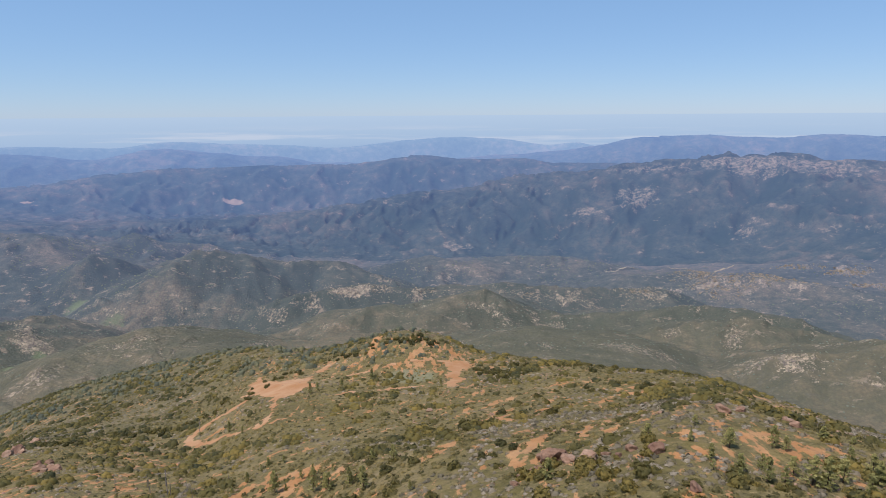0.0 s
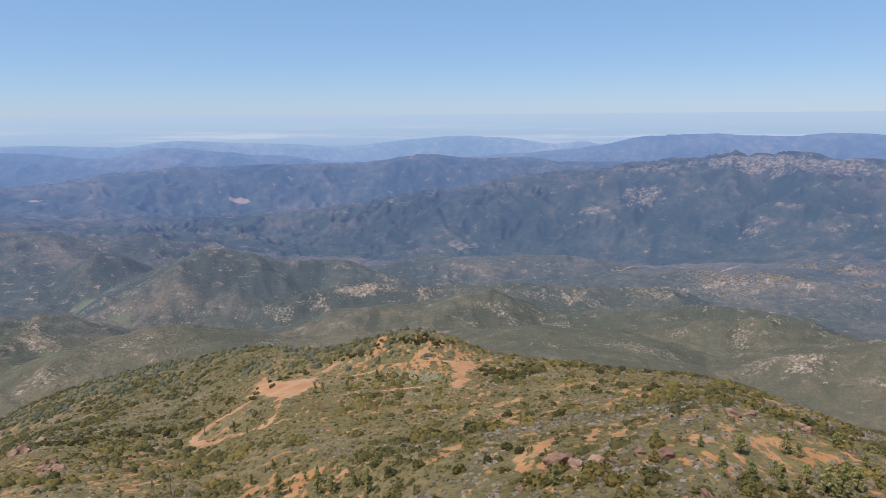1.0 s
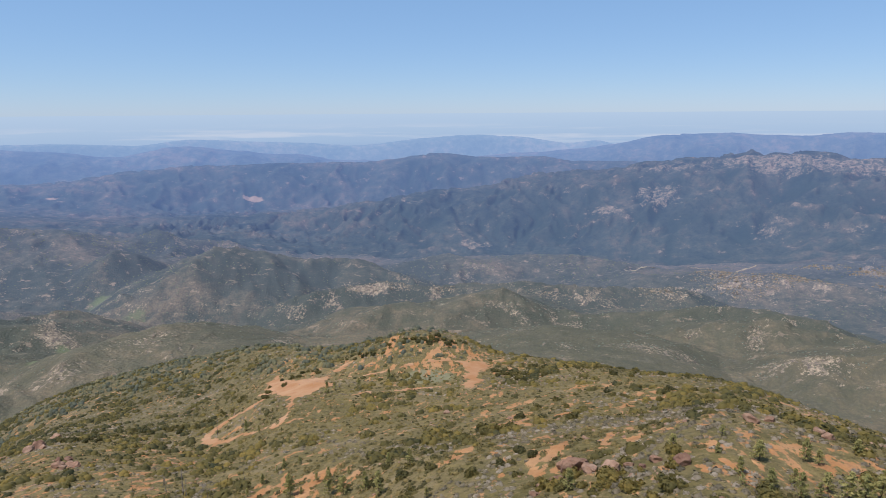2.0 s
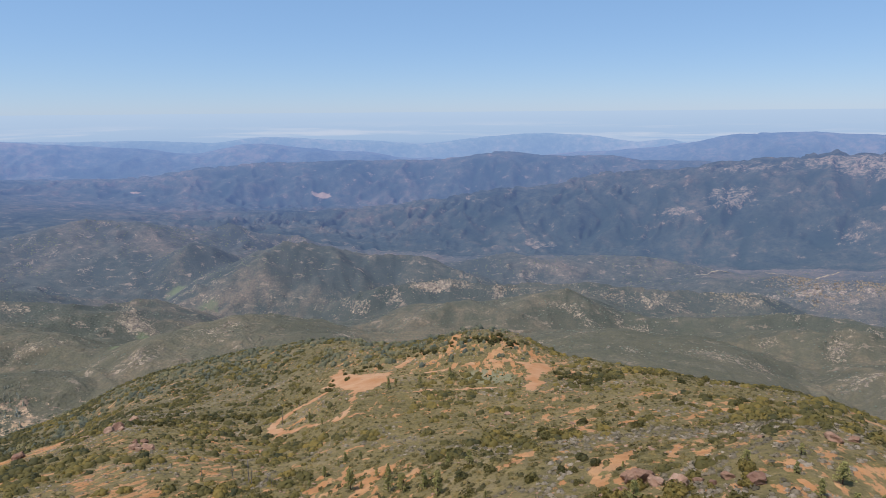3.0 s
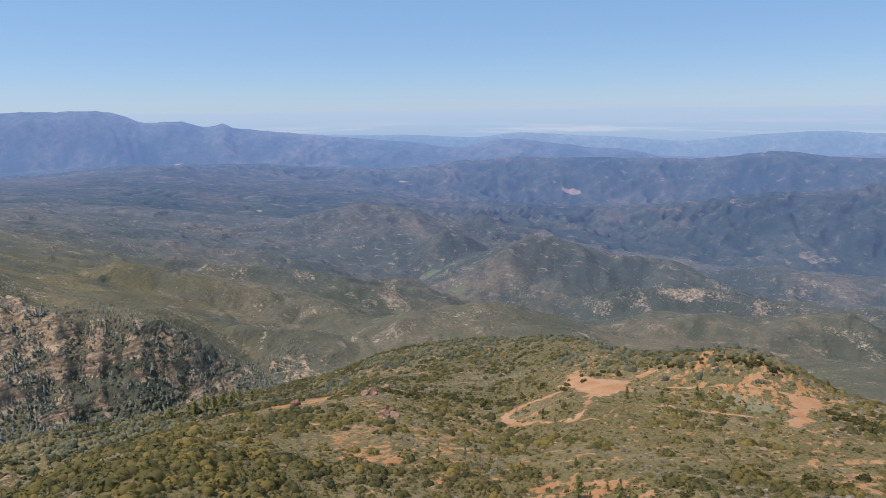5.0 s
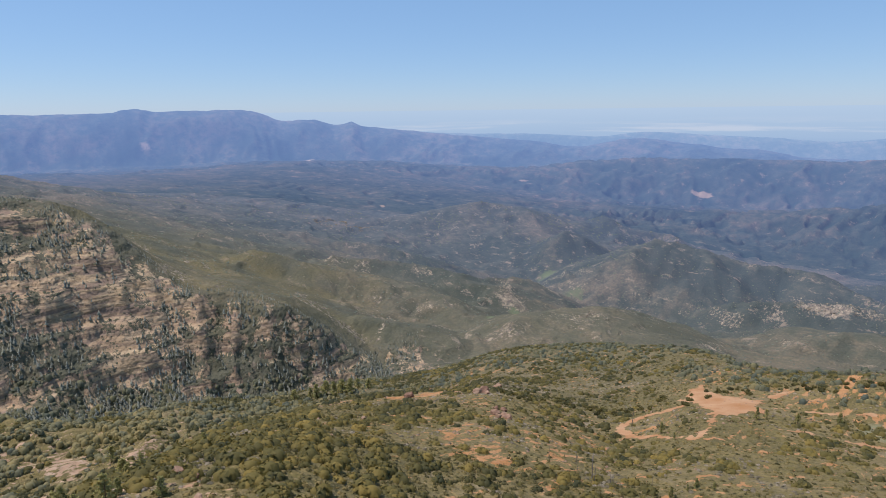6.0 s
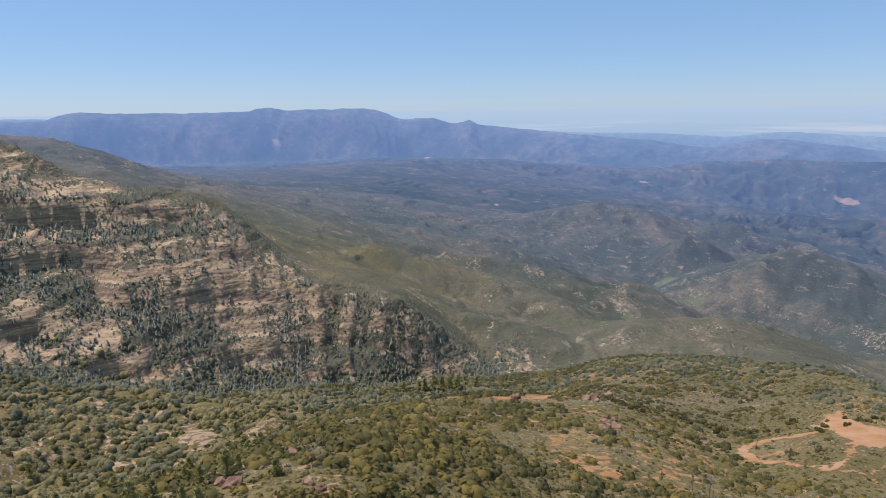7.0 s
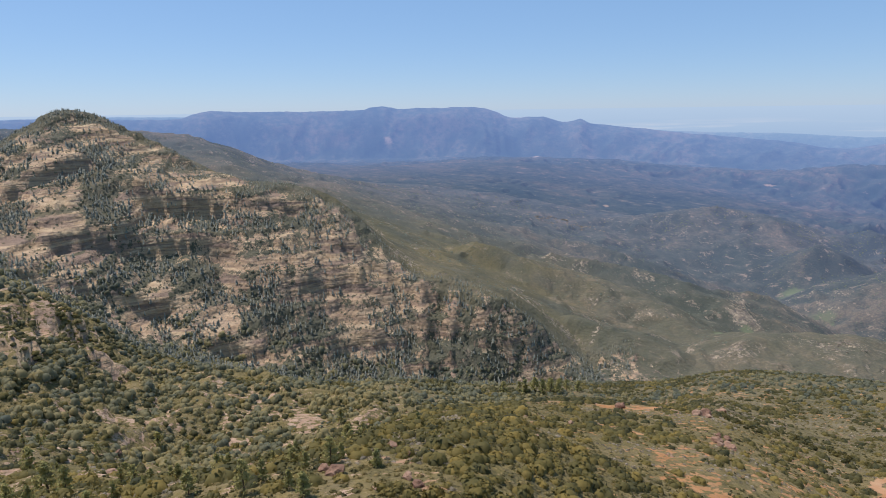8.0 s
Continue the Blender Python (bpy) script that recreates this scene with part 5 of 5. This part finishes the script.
def snag(seed):
    """A dead, bare trunk one metre tall with a few broken stubs."""
    r = np.random.RandomState(seed)
    root = new("dead_tree")
    zs = np.linspace(-0.03, 1, 6)
    part("trunk", *tube([(0.03 * math.sin(3 * z + seed), 0.02 * z, z) for z in zs], 0.02 * (1.1 - 0.8 * zs)), DEADWOOD, root)
    for _ in range(5):
        z, a, L = r.uniform(0.35, 0.95), r.uniform(0, 6.3), r.uniform(0.06, 0.16)
        part("stub", *tube([(0, 0.02 * z, z), (math.cos(a) * L, math.sin(a) * L, z + L * 0.5)], (0.007, 0.003), 4), DEADWOOD, root)
    return tagged(root, "bare grey trunk of a burnt dead tree", "dead tree", "dead trees on the slope")


SNAGS = [(-78, 186, 5.6), (-55, 113, 5.0), (-60, 116, 3.6), (-67, 116, 3.3), (-59, 121, 3.8), (-51, 113, 2.6), (-45, 119, 2.4), (-53, 110, 4.2), (-63, 121, 3.0), (-48, 108, 3.0)]
OLD = [snag(400 + s) for s in range(3)]
for k, (x, y, h) in enumerate(SNAGS):
    ob = OLD[k] if k < 3 else copy_thing(OLD[k % 3], Matrix())
    ob.matrix_basis = Matrix.Translation((x, y, ground_z(x, y))) @ Matrix.Rotation(k * 1.7, 4, "Z") @ Matrix.Diagonal((h, h, h, 1))


def boulder_mesh(seed):
    """A cracked block of sandstone, one metre wide, flat-faced with worn edges."""
    r = np.random.RandomState(seed)
    bm = bmesh.new()
    bmesh.ops.create_icosphere(bm, subdivisions=3, radius=0.66)
    turn = Matrix.Rotation(r.uniform(0, 3), 3, "Z") @ Matrix.Rotation(r.normal() * 0.25, 3, "X") @ Matrix.Rotation(r.normal() * 0.25, 3, "Y")
    faces = [Vector(d) for d in ((1, 0, 0), (-1, 0, 0), (0, 1, 0), (0, -1, 0), (0, 0, 1), (0, 0, -1))]
    faces += [Vector(r.normal(size=3)).normalized() for _ in range(9)]
    for k, d in enumerate(faces):
        d = turn @ d
        cut = r.uniform(0.48, 0.62) if k < 6 else r.uniform(0.36, 0.50)
        for v in bm.verts:
            over = v.co.dot(d) - cut
            if over > 0:
                v.co -= d * over
    for v in bm.verts:
        v.co += v.co.normalized() * (0.16 * noise.noise(v.co * 2.6 + Vector((seed, 0, 0))) + 0.05 * noise.noise(v.co * 8 + Vector((0, seed, 0))))
    me = bpy.data.meshes.new("boulder")
    bm.to_mesh(me)
    bm.free()
    me.polygons.foreach_set("use_smooth", np.zeros(len(me.polygons), dtype=bool))
    me.materials.append(SANDSTONE)
    return me


STONES = [boulder_mesh(s) for s in range(5)]
BOULDERS_EAST = [(15, 79, 3.3), (12, 75, 2.0), (16.5, 77, 2.0), (19, 75, 2.3), (21, 75, 1.4), (24, 74, 1.4), (26, 71, 2.1), (50, 85, 1.5), (49, 81, 1.6),
                 (9, 73, 1.2), (41, 86, 2.1), (44, 87, 1.5), (-4, 158, 1.7), (13, 134, 1.5), (11, 134, 1.2), (26, 59, 1.5), (10, 76, 0.9), (14, 80.5, 2.2), (22, 73, 1.0)]
BOULDERS_WEST = [(-130, 176, 4.0), (-130, 172, 3.0), (-101, 143, 2.9), (-97, 143, 2.5), (-98, 140, 1.8), (-79, 32, 2.3), (-81, 31, 1.5), (-160, 4, 2.6),
                 (-251, 4, 4.0), (-87, 44, 1.8), (-82, 44, 1.5), (-73, 40, 1.7), (-70, 40, 1.4), (-151, 159, 3.2), (-132, 178, 3.4), (-146, 207, 3.0), (-105, 149, 1.9),
                 (-103, 150, 1.9), (-233, 29, 3.0), (-116, 106, 1.4), (-127, 174, 2.2), (-134, 179, 2.4), (-99, 144.5, 2.0)]
for k, (x, y, w) in enumerate(BOULDERS_EAST + BOULDERS_WEST):
    ob = new("boulder", STONES[k % 5])
    ob.matrix_world = Matrix.Translation((x, y, ground_z(x, y) + 0.12 * w)) @ Matrix.Rotation(k * 2.4, 4, "Z") @ Matrix.Diagonal((w, w * rnd.uniform(0.7, 1.0), w * rnd.uniform(0.6, 0.85), 1))
    tagged(ob, ("large " if w > 2.4 else "small " if w < 1.5 else "") + "red-brown sandstone boulder half sunk in the slope", "boulder", "boulders on the hill")

# small stones strewn round the outcrops
x, y = spread(9000, 58, 260)
keep = (fbm(x / 22, y / 22, 3, 111) > 0.28) & (field(GI, x, y) < 4.2)
x, y = x[keep], y[keep]
size = rnd.uniform(0.12, 0.5, len(x)) ** 1.0
v, f = ICO1
stones = [(v * np.random.RandomState(s).uniform(0.6, 1.2, (len(v), 1)), f) for s in range(5)]
scatter("stones", stones, x, y, size, size * 0.7, rnd.rand(len(x)), SANDSTONE, "pale broken stones strewn over the slope", "stones", 0.0)

# the blocky outcrops of the valley and the canyon's mouth
x, y = spread(420000, 560, 1880, 60, -46)
keep = rnd.rand(len(x)) < np.clip(field(OUTCROP, x, y) * 1.7 - 0.50 + 0.8 * fbm(x / 22, y / 22, 3, 121), 0, 1) * (field(OUTCROP, x, y) > 0.22)
x, y = x[keep], y[keep]
size = rnd.gamma(2.2, 0.34, len(x)) * (0.12 + np.hypot(x, y) / 1250) + 0.35
blocks = []
for s in range(8):
    r = np.random.RandomState(500 + s)
    v, f = ICO1
    q = np.clip(v * r.uniform(0.75, 1.25, (len(v), 1)) * (1.0, 0.75, 0.8), -0.72, 0.62) + (0, 0, 0.25)
    blocks.append((q, f))
scatter("outcrops", blocks, x, y, size, size * rnd.uniform(0.6, 1.2, len(x)), rnd.rand(len(x)), OUTCROP_ROCK, "pale blocky sandstone outcrops along the valley ridges", "outcrops", 0.1)


def farmhouse(x, y, turn):
    """A small white house far down in the valley: walls, a gabled roof, a door and two windows."""
    root = new("house")
    L, W, H = 7.0, 4.0, 3.2

    def box(x0, x1, y0, y1, z0, z1):
        v = np.array([(a, b, c) for a in (x0, x1) for b in (y0, y1) for c in (z0, z1)], float)
        q = [(0, 1, 3, 2), (4, 6, 7, 5), (0, 4, 5, 1), (2, 3, 7, 6), (0, 2, 6, 4), (1, 5, 7, 3)]
        return v, np.array([t for a, b, c, d in q for t in ((a, b, c), (a, c, d))])
    part("wall", *box(-L, L, -W, W, -1.5, H), PLASTER, root)
    v = np.array([(-L - 0.5, -W - 0.6, H), (L + 0.5, -W - 0.6, H), (L + 0.5, W + 0.6, H), (-L - 0.5, W + 0.6, H), (-L - 0.5, 0, H + 2.2), (L + 0.5, 0, H + 2.2)], float)
    part("roof", v, np.array([(0, 1, 5), (0, 5, 4), (2, 3, 4), (2, 4, 5), (1, 2, 5), (3, 0, 4), (0, 2, 1), (0, 3, 2)]), ROOFING, root, "pale metal roof")
    part("door", *box(-0.6, 0.6, -W - 0.06, -W + 0.05, -0.2, 2.0), DARK, root)
    for c in (-4, 4):
        part("window", *box(c - 0.8, c + 0.8, -W - 0.05, -W + 0.05, 0.9, 2.1), DARK, root)
    root.matrix_basis = Matrix.Translation((x, y, ground_z(x, y) + 0.6)) @ Matrix.Rotation(turn, 4, "Z")
    return tagged(root, "small white farmhouse with a pale gabled roof", "house")


farmhouse(*at_bearing(-22.6, 1130), 0.3)
